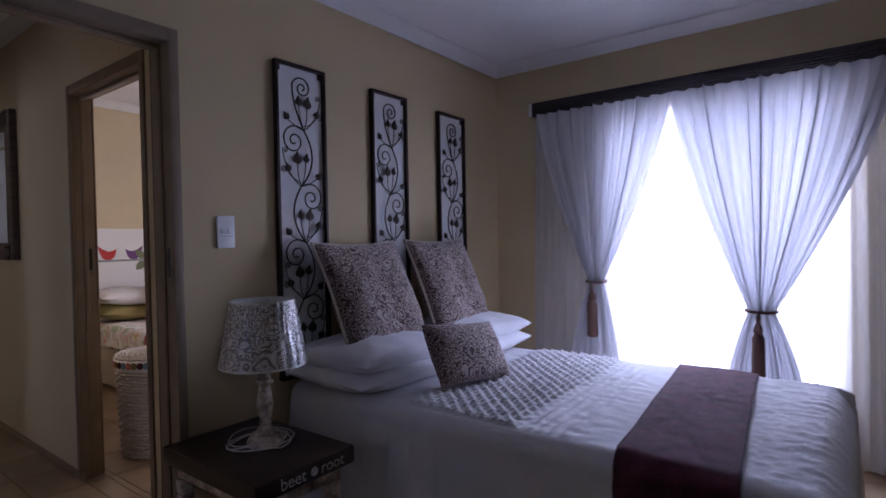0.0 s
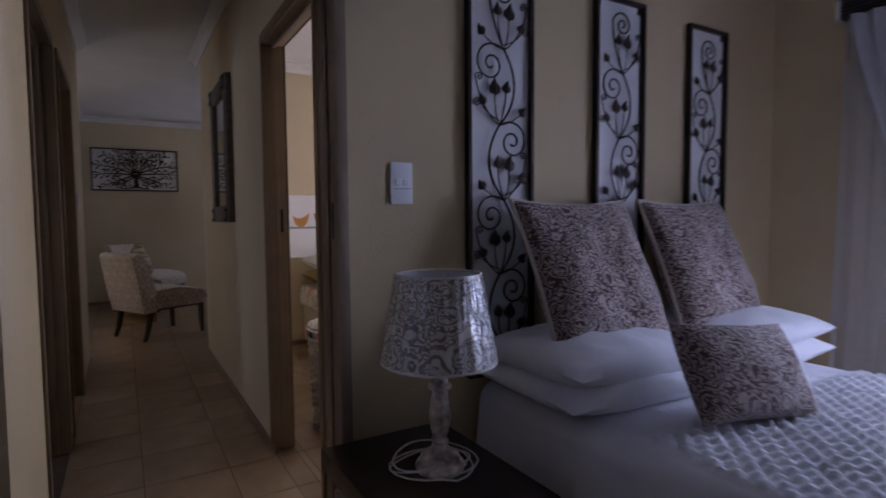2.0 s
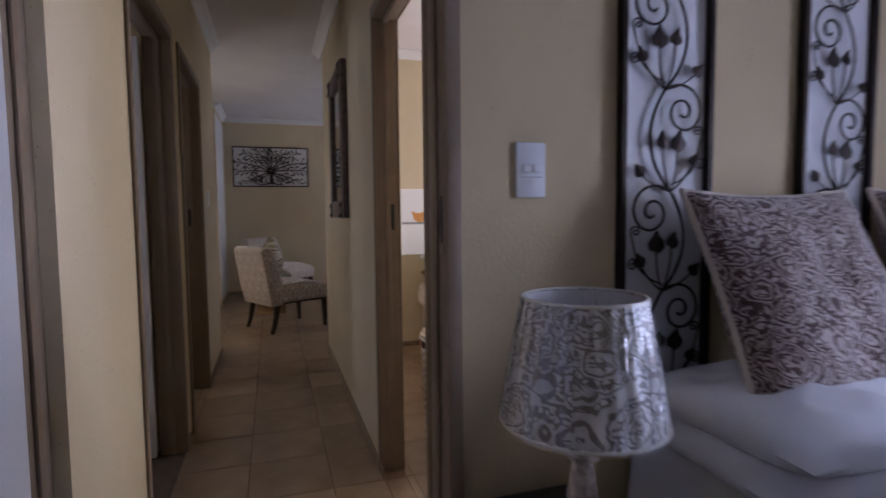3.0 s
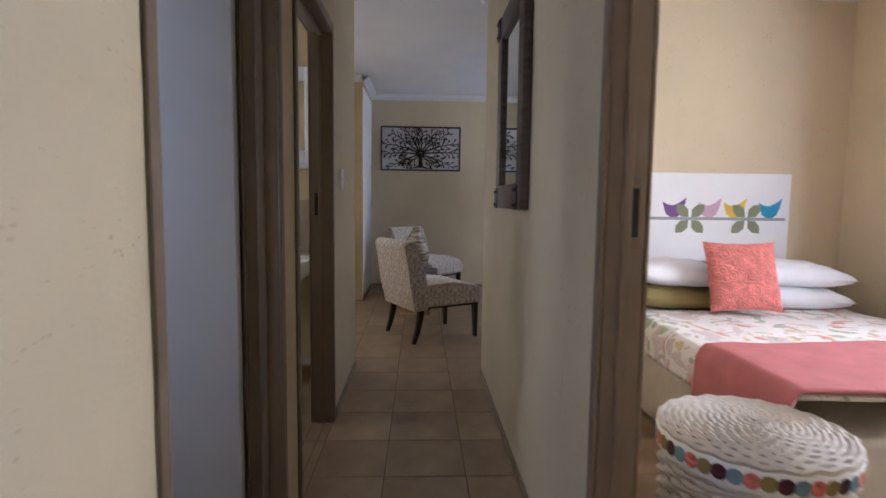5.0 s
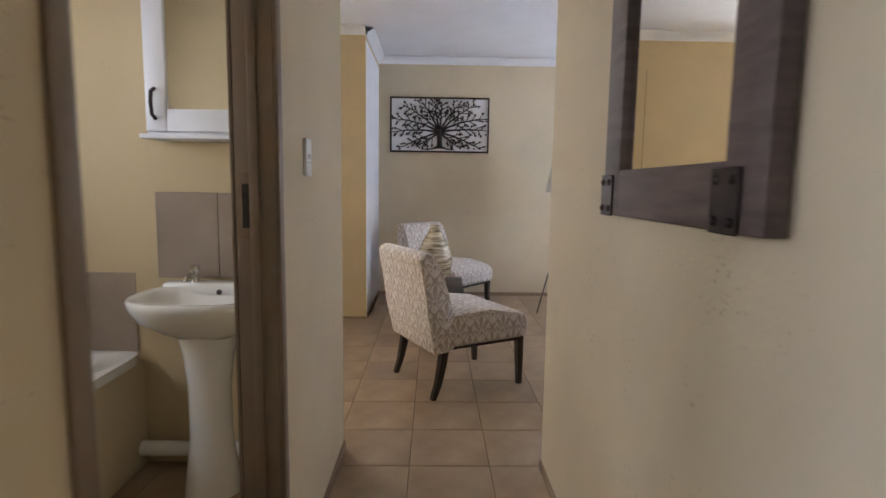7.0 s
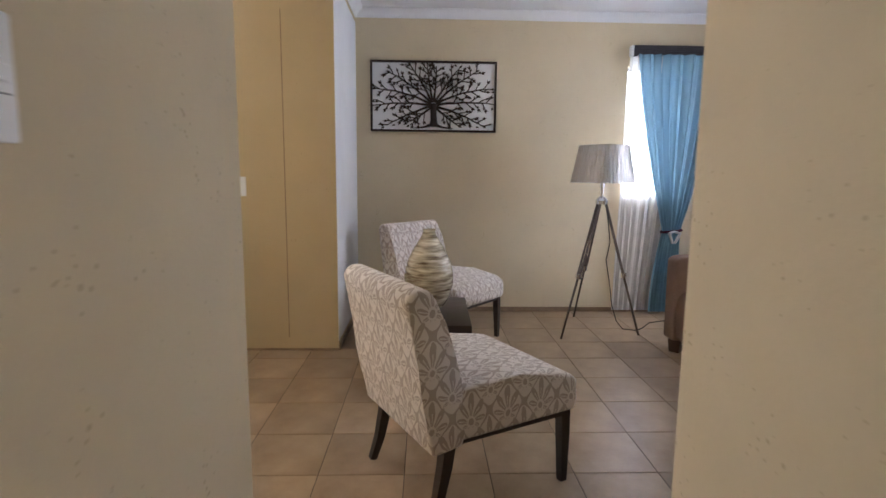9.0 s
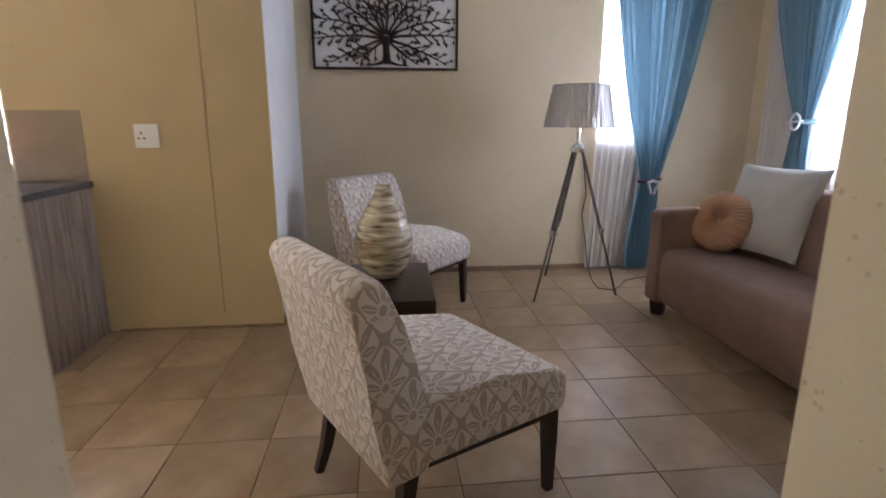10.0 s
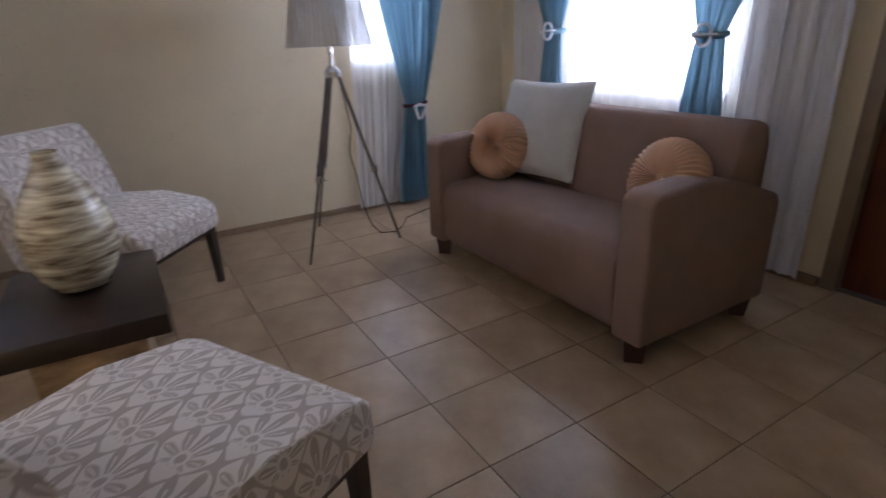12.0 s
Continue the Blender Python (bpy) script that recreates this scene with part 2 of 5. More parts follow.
EURO = damask("brown_floral_chenille", (0.075, 0.04, 0.035), (0.46, 0.38, 0.35), 0.20, 0.22, 12, 0.95, True)
PAISLEY = damask("paisley_lamp_fabric", (0.12, 0.11, 0.115), (0.62, 0.61, 0.62), 0.16, 0.16, 10, 0.6, True)
VOILE = sheer("white_voile", (0.78, 0.78, 0.82), 0.02, 0.15)
BLUE = sheer("blue_curtain_satin", (0.25, 0.40, 0.50), 0.0, 0.16)
NET = sheer("white_net", (0.86, 0.86, 0.88), 0.35, 0.5)
GLASS = bpy.data.materials.new("clear_glass")
GLASS.use_nodes = True
gb = GLASS.node_tree.nodes["Principled BSDF"]
gb.inputs["Transmission Weight"].default_value, gb.inputs["Roughness"].default_value, gb.inputs["IOR"].default_value = 1.0, 0.0, 1.02
MIRROR = bpy.data.materials.new("silvered_mirror")
MIRROR.use_nodes = True
gb = MIRROR.node_tree.nodes["Principled BSDF"]
gb.inputs["Metallic"].default_value, gb.inputs["Roughness"].default_value = 1.0, 0.015
gb.inputs["Base Color"].default_value = (0.86, 0.88, 0.87, 1)


def pitted(m, scale=48, size=0.12, dark=0.78):
    """Small pits and specks scattered over a plastered wall."""
    n, l = m.node_tree.nodes, m.node_tree.links
    bs = n["Principled BSDF"]
    old = bs.inputs["Base Color"].links[0].from_socket
    tc, vo, nz = n.new("ShaderNodeTexCoord"), n.new("ShaderNodeTexVoronoi"), n.new("ShaderNodeTexNoise")
    vo.inputs["Scale"].default_value, nz.inputs["Scale"].default_value = scale, 9
    l.new(tc.outputs["Object"], vo.inputs[0])
    l.new(tc.outputs["Object"], nz.inputs[0])
    pit = calc(n, l, "LESS_THAN", vo.outputs["Distance"], calc(n, l, "MULTIPLY", calc(n, l, "SUBTRACT", nz.outputs[0], 0.40), size * 6))
    mx = n.new("ShaderNodeMix")
    mx.data_type, mx.blend_type = "RGBA", "MULTIPLY"
    mx.inputs[7].default_value = (dark, dark * 0.96, dark * 0.9, 1)
    l.new(pit, mx.inputs[0])
    l.new(old, mx.inputs[6])
    l.new(mx.outputs[2], bs.inputs["Base Color"])
    bp = n.new("ShaderNodeBump")
    bp.invert = True
    bp.inputs["Strength"].default_value, bp.inputs["Distance"].default_value = 0.5, 0.002
    l.new(pit, bp.inputs["Height"])
    l.new(bs.inputs["Normal"].links[0].from_socket, bp.inputs["Normal"])
    l.new(bp.outputs[0], bs.inputs["Normal"])


pitted(WALLP)
pitted(WALL, 44, 0.09, 0.84)
n, l = ROSE.node_tree.nodes, ROSE.node_tree.links
tc, vo, bp = n.new("ShaderNodeTexCoord"), n.new("ShaderNodeTexVoronoi"), n.new("ShaderNodeBump")
vo.inputs["Scale"].default_value = 17
bp.inputs["Strength"].default_value, bp.inputs["Distance"].default_value = 0.45, 0.010
l.new(tc.outputs["Object"], vo.inputs[0])
l.new(calc(n, l, "SINE", calc(n, l, "MULTIPLY", vo.outputs["Distance"], 24)), bp.inputs["Height"])
l.new(ROSE.node_tree.nodes["Principled BSDF"].inputs["Normal"].links[0].from_socket, bp.inputs["Normal"])
l.new(bp.outputs[0], n["Principled BSDF"].inputs["Normal"])


# ---------------- mesh helpers ----------------
def box(bm, x0, x1, y0, y1, z0, z1, bevel=0.0, seg=2, m=None):
    g = bmesh.ops.create_cube(bm, size=1.0)
    vs = g["verts"]
    bmesh.ops.scale(bm, vec=(abs(x1 - x0), abs(y1 - y0), abs(z1 - z0)), verts=vs)
    bmesh.ops.translate(bm, vec=((x0 + x1) / 2, (y0 + y1) / 2, (z0 + z1) / 2), verts=vs)
    if bevel:
        es = list({e for v in vs for e in v.link_edges})
        r = bmesh.ops.bevel(bm, geom=es, offset=bevel, segments=seg, profile=0.5, affect="EDGES")
        vs = list({v for f in r["faces"] for v in f.verts} | {v for v in vs if v.is_valid})
    if m is not None:
        bmesh.ops.transform(bm, matrix=m, verts=vs)
    return vs


def tube(bm, pts, r, seg=6, closed=False):
    """A round rod along points; r is one radius or one per point."""
    pts = [Vector(p) for p in pts]
    rs = r if isinstance(r, (list, tuple)) else [r] * len(pts)
    rings, n = [], len(pts)
    side = None
    for i, p in enumerate(pts):
        a = pts[(i - 1) % n] if (closed or i) else p
        b = pts[(i + 1) % n] if (closed or i < n - 1) else p
        d = (b - a).normalized()
        if side is None:
            side = d.orthogonal().normalized()
        side = (side - d * side.dot(d)).normalized()
        up = d.cross(side)
        rings.append([bm.verts.new(p + rs[i] * (math.cos(2 * math.pi * k / seg) * side + math.sin(2 * math.pi * k / seg) * up)) for k in range(seg)])
    for i in range(n if closed else n - 1):
        q, w = rings[i], rings[(i + 1) % n]
        for k in range(seg):
            bm.faces.new((q[k], q[(k + 1) % seg], w[(k + 1) % seg], w[k]))
    if not closed:
        bm.faces.new(rings[0][::-1])
        bm.faces.new(rings[-1])


def lathe(bm, prof, seg=32, sx=1.0, sy=1.0, at=(0, 0, 0), cap=True):
    """Turns (radius, height) pairs about z."""
    rings = []
    for r, z in prof:
        rings.append([bm.verts.new((at[0] + sx * r * math.cos(2 * math.pi * k / seg), at[1] + sy * r * math.sin(2 * math.pi * k / seg), at[2] + z)) for k in range(seg)])
    for q, w in zip(rings, rings[1:]):
        for k in range(seg):
            bm.faces.new((q[k], q[(k + 1) % seg], w[(k + 1) % seg], w[k]))
    if cap:
        bm.faces.new(rings[0][::-1])
        bm.faces.new(rings[-1])


def grid(bm, nu, nv, fn, closed=False):
    rows = [[bm.verts.new(fn(i / (nu - 1), j / (nv - 1))) for i in range(nu)] for j in range(nv)]
    for a, b in zip(rows, rows[1:]):
        for i in range(nu - 1):
            bm.faces.new((a[i], a[i + 1], b[i + 1], b[i]))
    return rows


def extrude_profile(bm, pts, x0, x1, bevel=0.0, seg=3):
    """A closed (y, z) outline pulled along x."""
    a = [bm.verts.new((x0, y, z)) for y, z in pts]
    b = [bm.verts.new((x1, y, z)) for y, z in pts]
    bm.faces.new(a)
    bm.faces.new(b[::-1])
    for i in range(len(pts)):
        j = (i + 1) % len(pts)
        bm.faces.new((a[j], a[i], b[i], b[j]))
    if bevel:
        bmesh.ops.bevel(bm, geom=bm.edges[:], offset=bevel, segments=seg, profile=0.5, affect="EDGES", clamp_overlap=True)


def pillow(bm, w, h, d, nu=22, nv=18, puff=0.42, sag=0.0, m=None, rough=0.0, crease=0.0):
    """A stuffed cushion lying in its own x-y plane, corners pulled to points."""
    def side(s):
        def fn(u, v):
            a, b = 2 * u - 1, 2 * v - 1
            ea, eb = max(0, 1 - a * a), max(0, 1 - b * b)
            th = d / 2 * (ea * eb) ** puff
            k = 1 - 0.07 * (ea * abs(b) ** 3)
            q = 1 - 0.07 * (eb * abs(a) ** 3)
            wob = rough * noise.noise(Vector((a * 3.1 + s, b * 3.3, w * 9)))
            wob += crease * (1 - 2 * abs(noise.noise(Vector((a * 4.2 + 3 * b + s, b * 1.6 - a, w * 5)))))
            return Vector((a * w / 2 * q, b * h / 2 * k, s * th + wob * (ea * eb) ** 0.5 - sag * a * a))
        return fn
    r = []
    for s in (1, -1):
        r += grid(bm, nu, nv, side(s))
    bmesh.ops.remove_doubles(bm, verts=bm.verts[:], dist=0.0008)
    bmesh.ops.recalc_face_normals(bm, faces=bm.faces[:])
    if m is not None:
        bmesh.ops.transform(bm, matrix=m, verts=bm.verts[:])


def finish(name, bm, material, smooth=None):
    bm.normal_update()
    uv = bm.loops.layers.uv.verify()
    for f in bm.faces:
        n = f.normal
        k = max(range(3), key=lambda i: abs(n[i]))
        for lp in f.loops:
            c = lp.vert.co
            lp[uv].uv = (c.x, c.y) if k == 2 else ((c.x, c.z) if k == 1 else (c.y, c.z))
    me = bpy.data.meshes.new(name)
    bm.to_mesh(me)
    bm.free()
    me.materials.append(material)
    if smooth is not None:
        me.shade_smooth()
        me.set_sharp_from_angle(angle=radians(smooth))
    return me


def part(name, bm, material, parent, label="", smooth=40):
    ob = new(name, finish(name, bm, material, smooth))
    ob.parent = parent
    return tagged(ob, label=label)


def thing(name, label, category, at=(0, 0, 0), rz=0.0, group="", kind=""):
    ob = new(name)
    ob.empty_display_size = 0.1
    ob.matrix_basis = pose(*at, 0, 0, rz)
    return tagged(ob, label, category, group, kind)


def solid(name, bm, material, label, category, group="", kind="", smooth=40):
    return tagged(new(name, finish(name, bm, material, smooth)), label, category, group, kind)


def bmnew():
    return bmesh.new()


# ---------------- the large structure ----------------
H = 2.9


def wall(name, boxes, material, label):
    bm = bmnew()
    for b in boxes:
        box(bm, *b)
    return solid(name, bm, material, label, "wall", kind="structure", smooth=None)


def holed_x(x0, x1, y0, y1, holes):
    """A wall along y with holes (ya, yb, za, zb), sorted by y."""
    out, y = [], y0
    for a, b, c, d in holes:
        out.append((x0, x1, y, a, 0, H))
        if c > 0:
            out.append((x0, x1, a, b, 0, c))
        out.append((x0, x1, a, b, d, H))
        y = b
    out.append((x0, x1, y, y1, 0, H))
    return out


def holed_y(y0, y1, x0, x1, holes):
    return [(c, d, a, b, e, f) for a, b, c, d, e, f in holed_x(y0, y1, x0, x1, holes)]


wall("wall_bed_head", holed_x(-2.23, -2.08, -1.6, 3.68, [(0.165, 1.125, 0, 2.17)]), WALL, "ochre painted plaster wall behind the large bed")
wall("wall_window_bedroom", holed_y(3.68, 3.88, -2.23, 1.9, [(-1.15, 0.1, 0.42, 2.08)]), WALL, "ochre painted wall with the curtained window")
wall("wall_back_bedroom", [(1.9, 2.05, -1.75, 3.88, 0, H), (-2.23, 1.9, -1.75, -1.6, 0, H)], WALL, "plain ochre walls closing the bedroom")
wall("wall_passage_bath_side", holed_y(0.11, 0.22, -5.98, -2.23, [(-4.95, -4.09, 0, 2.17), (-3.85, -2.97, 0, 2.17)]), WALLP, "cream painted passage wall with two doorways")
wall("wall_passage_bedroom_side", holed_y(1.16, 1.26, -5.80, -2.23, [(-3.30, -2.42, 0, 2.17)]), WALLP, "cream painted passage wall carrying the mirror")
wall("wall_second_bedroom_head", [(-5.80, -5.65, 1.26, 3.86, 0, H)], WALLP, "cream painted wall behind the second bed")
wall("wall_second_bedroom_window", holed_y(3.68, 3.86, -5.65, -2.23, [(-4.3, -3.1, 0.9, 2.1)]), WALLP, "cream painted wall with the second bedroom window")
wall("wall_bathroom_basin", [(-5.98, -5.85, -2.8, 0.11, 0, H)], WALL, "ochre painted wall behind the wash basin")
wall("wall_bathroom_back", holed_y(-1.68, -1.55, -5.85, -2.23, [(-5.2, -4.6, 1.35, 2.05), (-3.4, -2.6, 1.0, 2.0)]) + [(-4.03, -3.9, -1.55, 0.11, 0, H)], WALL, "ochre painted bathroom and third room walls with added windows")
wall("wall_lounge_far", holed_x(-9.93, -9.78, 0.0, 4.01, [(2.48, 3.02, 1.1, 2.3)]), WALLP, "cream painted lounge wall with the tree picture")
wall("wall_kitchen_pier", holed_x(-8.77, -8.62, -2.8, 0.0, [(-2.6, -1.45, 1.0, 2.2)]) + [(-9.93, -8.77, -0.15, 0.0, 0, H)], WALL, "yellow ochre kitchen wall ending in a white corner")
wall("wall_lounge_window", holed_y(3.86, 4.01, -9.78, -5.65, [(-8.9, -7.7, 0.9, 2.15), (-6.97, -6.12, 0, 2.05)]), WALLP, "cream painted lounge wall with window and front door")
wall("wall_kitchen_back", [(-8.62, -5.98, -2.95, -2.8, 0, H)], WALLP, "plain cream wall closing the kitchen")
# Thin white sheet laid over the ochre pier's side face.
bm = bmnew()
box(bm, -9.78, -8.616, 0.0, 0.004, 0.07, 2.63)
solid("wall_pier_return", bm, WHITE, "thin white sheet over the return of the kitchen wall", "wall", kind="structure", smooth=None)
bm = bmnew()
box(bm, -8.62, -8.617, -0.363, -0.357, 0.1, 2.4)
solid("trim_wall_joint", bm, SKIRT, "thin vertical joint line in the ochre wall", "wall joint", kind="structure", smooth=None)


def ceiling(name, x0, x1, y0, y1, z, label, sides="snwe"):
    bm = bmnew()
    box(bm, x0, x1, y0, y1, z, z + 0.05)
    c = 0.075
    prof = [(0, -c), (0.012, -c), (0.03, -c * 0.55), (c * 0.6, -0.03), (c, -0.012), (c, 0), (0, 0)]
    runs = {"s": (x0, y0, x1, y0), "n": (x1, y1, x0, y1), "w": (x0, y1, x0, y0), "e": (x1, y0, x1, y1)}
    for (ax, ay, bx, by) in (runs[k] for k in sides):
        d = Vector((bx - ax, by - ay, 0))
        ln = d.length
        d.normalize()
        nrm = Vector((-d.y, d.x, 0))
        p = [[bm.verts.new(Vector((ax, ay, z)) + d * t + nrm * o + Vector((0, 0, h))) for o, h in prof] for t in (0, ln)]
        for i in range(len(prof)):
            j = (i + 1) % len(prof)
            bm.faces.new((p[0][i], p[0][j], p[1][j], p[1][i]))
    bmesh.ops.recalc_face_normals(bm, faces=bm.faces[:])
    return solid(name, bm, WHITE, label, "ceiling", kind="structure", smooth=50)


ceiling("ceiling_bedroom", -2.08, 1.9, -1.6, 3.68, 2.64, "white bedroom ceiling with a coved cornice")
ceiling("ceiling_second_bedroom", -5.65, -2.23, 1.26, 3.68, 2.72, "white second bedroom ceiling with a coved cornice")
ceiling("ceiling_passage", -5.98, -2.23, 0.22, 1.16, 2.74, "white passage ceiling with a coved cornice", "sne")
ceiling("ceiling_bathroom", -5.85, -4.03, -1.55, 0.11, 2.72, "white bathroom ceiling")
# Unseen lid added over the third room, against sky light leaking in.
bm = bmnew()
box(bm, -3.9, -2.23, -1.55, 0.11, 2.72, 2.77)
solid("ceiling_third_room", bm, WHITE, "plain unseen ceiling, added to keep sky light out of the third room", "ceiling", kind="structure", smooth=None)
ceiling("ceiling_lounge", -8.62, -5.80, 0.0, 3.86, 2.75, "white lounge ceiling with a coved cornice", "n")
ceiling("ceiling_lounge_end", -9.78, -8.62, 0.0, 3.86, 2.75, "white ceiling at the lounge end with a coved cornice", "wns")
ceiling("ceiling_kitchen", -8.62, -5.98, -2.8, 0.0, 2.75, "white kitchen ceiling with a coved cornice", "we")
bm = bmnew()
box(bm, -10.1, 2.2, -3.1, 4.2, H, H + 0.08)
solid("roof_slab", bm, WHITE, "flat slab closing the house above the ceilings", "roof", kind="structure", smooth=None)
bm = bmnew()
box(bm, -400, 400, -400, 400, -0.42, -0.12)
solid("ground", bm, GROUT, "bare brown earth round the house", "ground", kind="structure", smooth=None)
bm = bmnew()
box(bm, -9.93, 2.05, -2.95, 4.01, -0.12, -0.004)
floor = solid("floor", bm, GROUT, "beige ceramic tiled floor with brown grout", "floor", kind="structure", smooth=None)


def baseboard(runs, name="baseboard"):
    """Low tile skirting; runs are boxes."""
    bm = bmnew()
    for b in runs:
        box(bm, *b, 0.003, 1)
    return solid(name, bm, SKIRT, "low brown tile skirting with a pale top line", "skirting", kind="structure", smooth=None)


S = 0.045
baseboard([(-9.78, -9.77, 0.0, 3.86, 0, S), (-9.77, -8.62, 0.004, 0.014, 0, S), (-8.62, -8.612, -1.0, 0.0, 0, 0.016), (-9.77, -7.03, 3.81, 3.86, 0, S),
           (-5.98, -5.03, 0.22, 0.23, 0, S), (-4.00, -3.88, 0.22, 0.23, 0, S), (-2.89, -2.24, 0.22, 0.23, 0, S), (-5.80, -3.22, 1.15, 1.16, 0, S), (-5.81, -5.80, 1.16, 3.8, 0, S),
           (-5.99, -5.98, -2.7, 0.22, 0, S), (-5.65, -5.64, 1.26, 3.68, 0, S), (-2.08, -2.07, 1.14, 3.68, 0, S), (-2.07, 1.9, 3.67, 3.68, 0, S)])


# ---------------- pressed steel door frames ----------------
def door_frame(name, x0, x1, h, depth, label, strike=0, near=False):
    """Stands in its opening: width along x from x0 to x1, wall thickness along y from 0 to depth; returns the thing."""
    t = thing(name, label, "door frame", kind="structure")
    f = 0.02
    for a, b in ((x0, -1), (x1, 1)):
        bm = bmnew()
        i = a - b * 0.02
        box(bm, min(a, i), max(a, i), 0.0, depth, 0.0, h, 0.004)
        for y in (-0.012, depth):
            o = a + b * f
            box(bm, min(i, o), max(i, o), y, y + 0.012, 0.0, h + f, 0.004)
        s = a - b * 0.03
        box(bm, min(i, s), max(i, s), depth * 0.38, depth * 0.62, 0, h - 0.035, 0.003)
        part("jamb", bm, FRAME, t)
    bm = bmnew()
    box(bm, x0 + 0.02, x1 - 0.02, 0.0, depth, h - 0.035, h, 0.004)
    for y in (-0.012, depth):
        box(bm, x0 + 0.02, x1 - 0.02, y, y + 0.012, h - 0.035, h + f, 0.004)
    box(bm, x0 + 0.03, x1 - 0.03, depth * 0.38, depth * 0.62, h - 0.052, h - 0.035, 0.003)
    part("head", bm, FRAME, t)
    if strike:
        a = x0 + 0.0202 if strike < 0 else x1 - 0.0202
        k0 = 0.006 if near else depth * 0.98 - 0.048
        bm = bmnew()
        box(bm, a - 0.002, a + 0.002, k0, k0 + 0.048, 1.14, 1.32, 0.001)
        part("strike_plate", bm, FRAME, t, "painted strike plate")
        bm = bmnew()
        box(bm, a - 0.003, a + 0.003, k0 + 0.012, k0 + 0.030, 1.17, 1.29)
        part("strike_slot", bm, DARKTXT, t, "dark latch slot", None)
    return t


f1 = door_frame("door_frame_1", 0.165, 1.125, 2.17, 0.15, "taupe enamelled steel door frame of the bedroom", 1, True)
f1.matrix_basis = pose(-2.08, 0, 0, 0, 0, 90)
f2 = door_frame("door_frame_2", -3.30, -2.42, 2.17, 0.10, "taupe enamelled steel door frame of the second bedroom", -1)
f2.matrix_basis = pose(0, 1.16, 0)
f3 = door_frame("door_frame_3", -3.85, -2.97, 2.17, 0.11, "taupe enamelled steel frame of the third room")
f3.matrix_basis = pose(0, 0.11, 0)
f4 = door_frame("door_frame_4", 4.09, 4.95, 2.17, 0.11, "taupe enamelled steel door frame of the bathroom", 1)
f4.matrix_basis = pose(0, 0.22, 0, 0, 0, 180)


def door_leaf(name, label, w, h, m, material, handle=True):
    t = thing(name, label, "door", kind="structure")
    bm = bmnew()
    box(bm, 0, w, -0.02, 0.02, 0.008, h, 0.003)
    part("leaf", bm, material, t)
    if handle:
        for s in (-1, 1):
            bm = bmnew()
            box(bm, w - 0.08, w - 0.04, s * 0.0201, s * 0.025, 0.93, 1.10, 0.001)
            y = s * 0.055
            tube(bm, [(w - 0.06, s * 0.02, 1.04), (w - 0.06, y, 1.04), (w - 0.09, y, 1.04), (w - 0.17, y, 1.035)], 0.008, 8)
            part("handle", bm, CHROME, t, "chrome lever handle")
    t.matrix_basis = m
    return t


door_leaf("door_1", "white enamelled bedroom door standing open", 0.80, 2.13, pose(-2.06, 0.185, 0, 0, 0, -1), DOORW)
door_leaf("door_3", "white enamelled flush door standing open", 0.80, 2.12, pose(-3.81, 0.09, 0, 0, 0, -92), DOORW, False)
door_leaf("door_5", "red mahogany stained front door, closed", 0.81, 2.02, pose(-6.95, 3.92, 0), REDWOOD)
bm = bmnew()
for a, b in ((-7.02, -6.95), (-6.14, -6.07)):
    box(bm, a, b, 3.83, 3.94, 0, 2.12, 0.004)
box(bm, -6.95, -6.14, 3.83, 3.94, 2.04, 2.12, 0.004)
solid("door_frame_5", bm, FRAME, "taupe front door frame", "door frame", kind="structure")


def window(name, label, w, h, m, bars=2):
    """Steel window: origin at the lower left of its opening, in the x-z plane."""
    t = thing(name, label, "window", kind="structure")
    bm = bmnew()
    k = 0.035
    for b in ((0, k, 0, h), (w - k, w, 0, h), (k, w - k, 0, k), (k, w - k, h - k, h)):
        box(bm, b[0], b[1], -0.02, 0.02, b[2], b[3], 0.003)
    for i in range(1, bars):
        x = w * i / bars
        box(bm, x - 0.014, x + 0.014, -0.016, 0.016, k, h - k, 0.003)
    part("window_frame", bm, DOORW, t)
    for i in range(bars):
        bm = bmnew()
        box(bm, w * i / bars + 0.036, w * (i + 1) / bars - 0.036, -0.003, 0.003, k + 0.001, h - k - 0.001)
        p = part("pane", bm, GLASS, t, "clear window glass", None)
        p.visible_shadow = False
    bm = bmnew()
    box(bm, 0.0, w, -0.12, -0.03, 0.0, 0.02, 0.004)
    part("window_sill", bm, WHITE, t)
    t.matrix_basis = m
    return t


window("window_1", "wide white-framed bedroom window behind net curtains", 1.25, 1.66, pose(-1.15, 3.81, 0.42))
window("window_2", "white-framed second bedroom window", 1.2, 1.2, pose(-4.3, 3.77, 0.9))
window("window_3", "white-framed lounge window above the sofa", 1.2, 1.25, pose(-8.9, 3.95, 0.9))
window("window_4", "narrow white-framed lounge window", 0.54, 1.2, pose(-9.88, 2.48, 1.1, 0, 0, 90), 1)
window("window_5", "white-framed kitchen window", 1.15, 1.2, pose(-8.72, -2.6, 1.0, 0, 0, 90))
# Unseen window, added as the opening for the bathroom lamp.
window("window_6", "small white-framed bathroom window, unseen, added to let light in", 0.6, 0.7, pose(-4.6, -1.64, 1.35, 0, 0, 180), 1)
window("window_7", "white-framed window of the third room", 0.8, 1.0, pose(-2.6, -1.64, 1.0, 0, 0, 180))


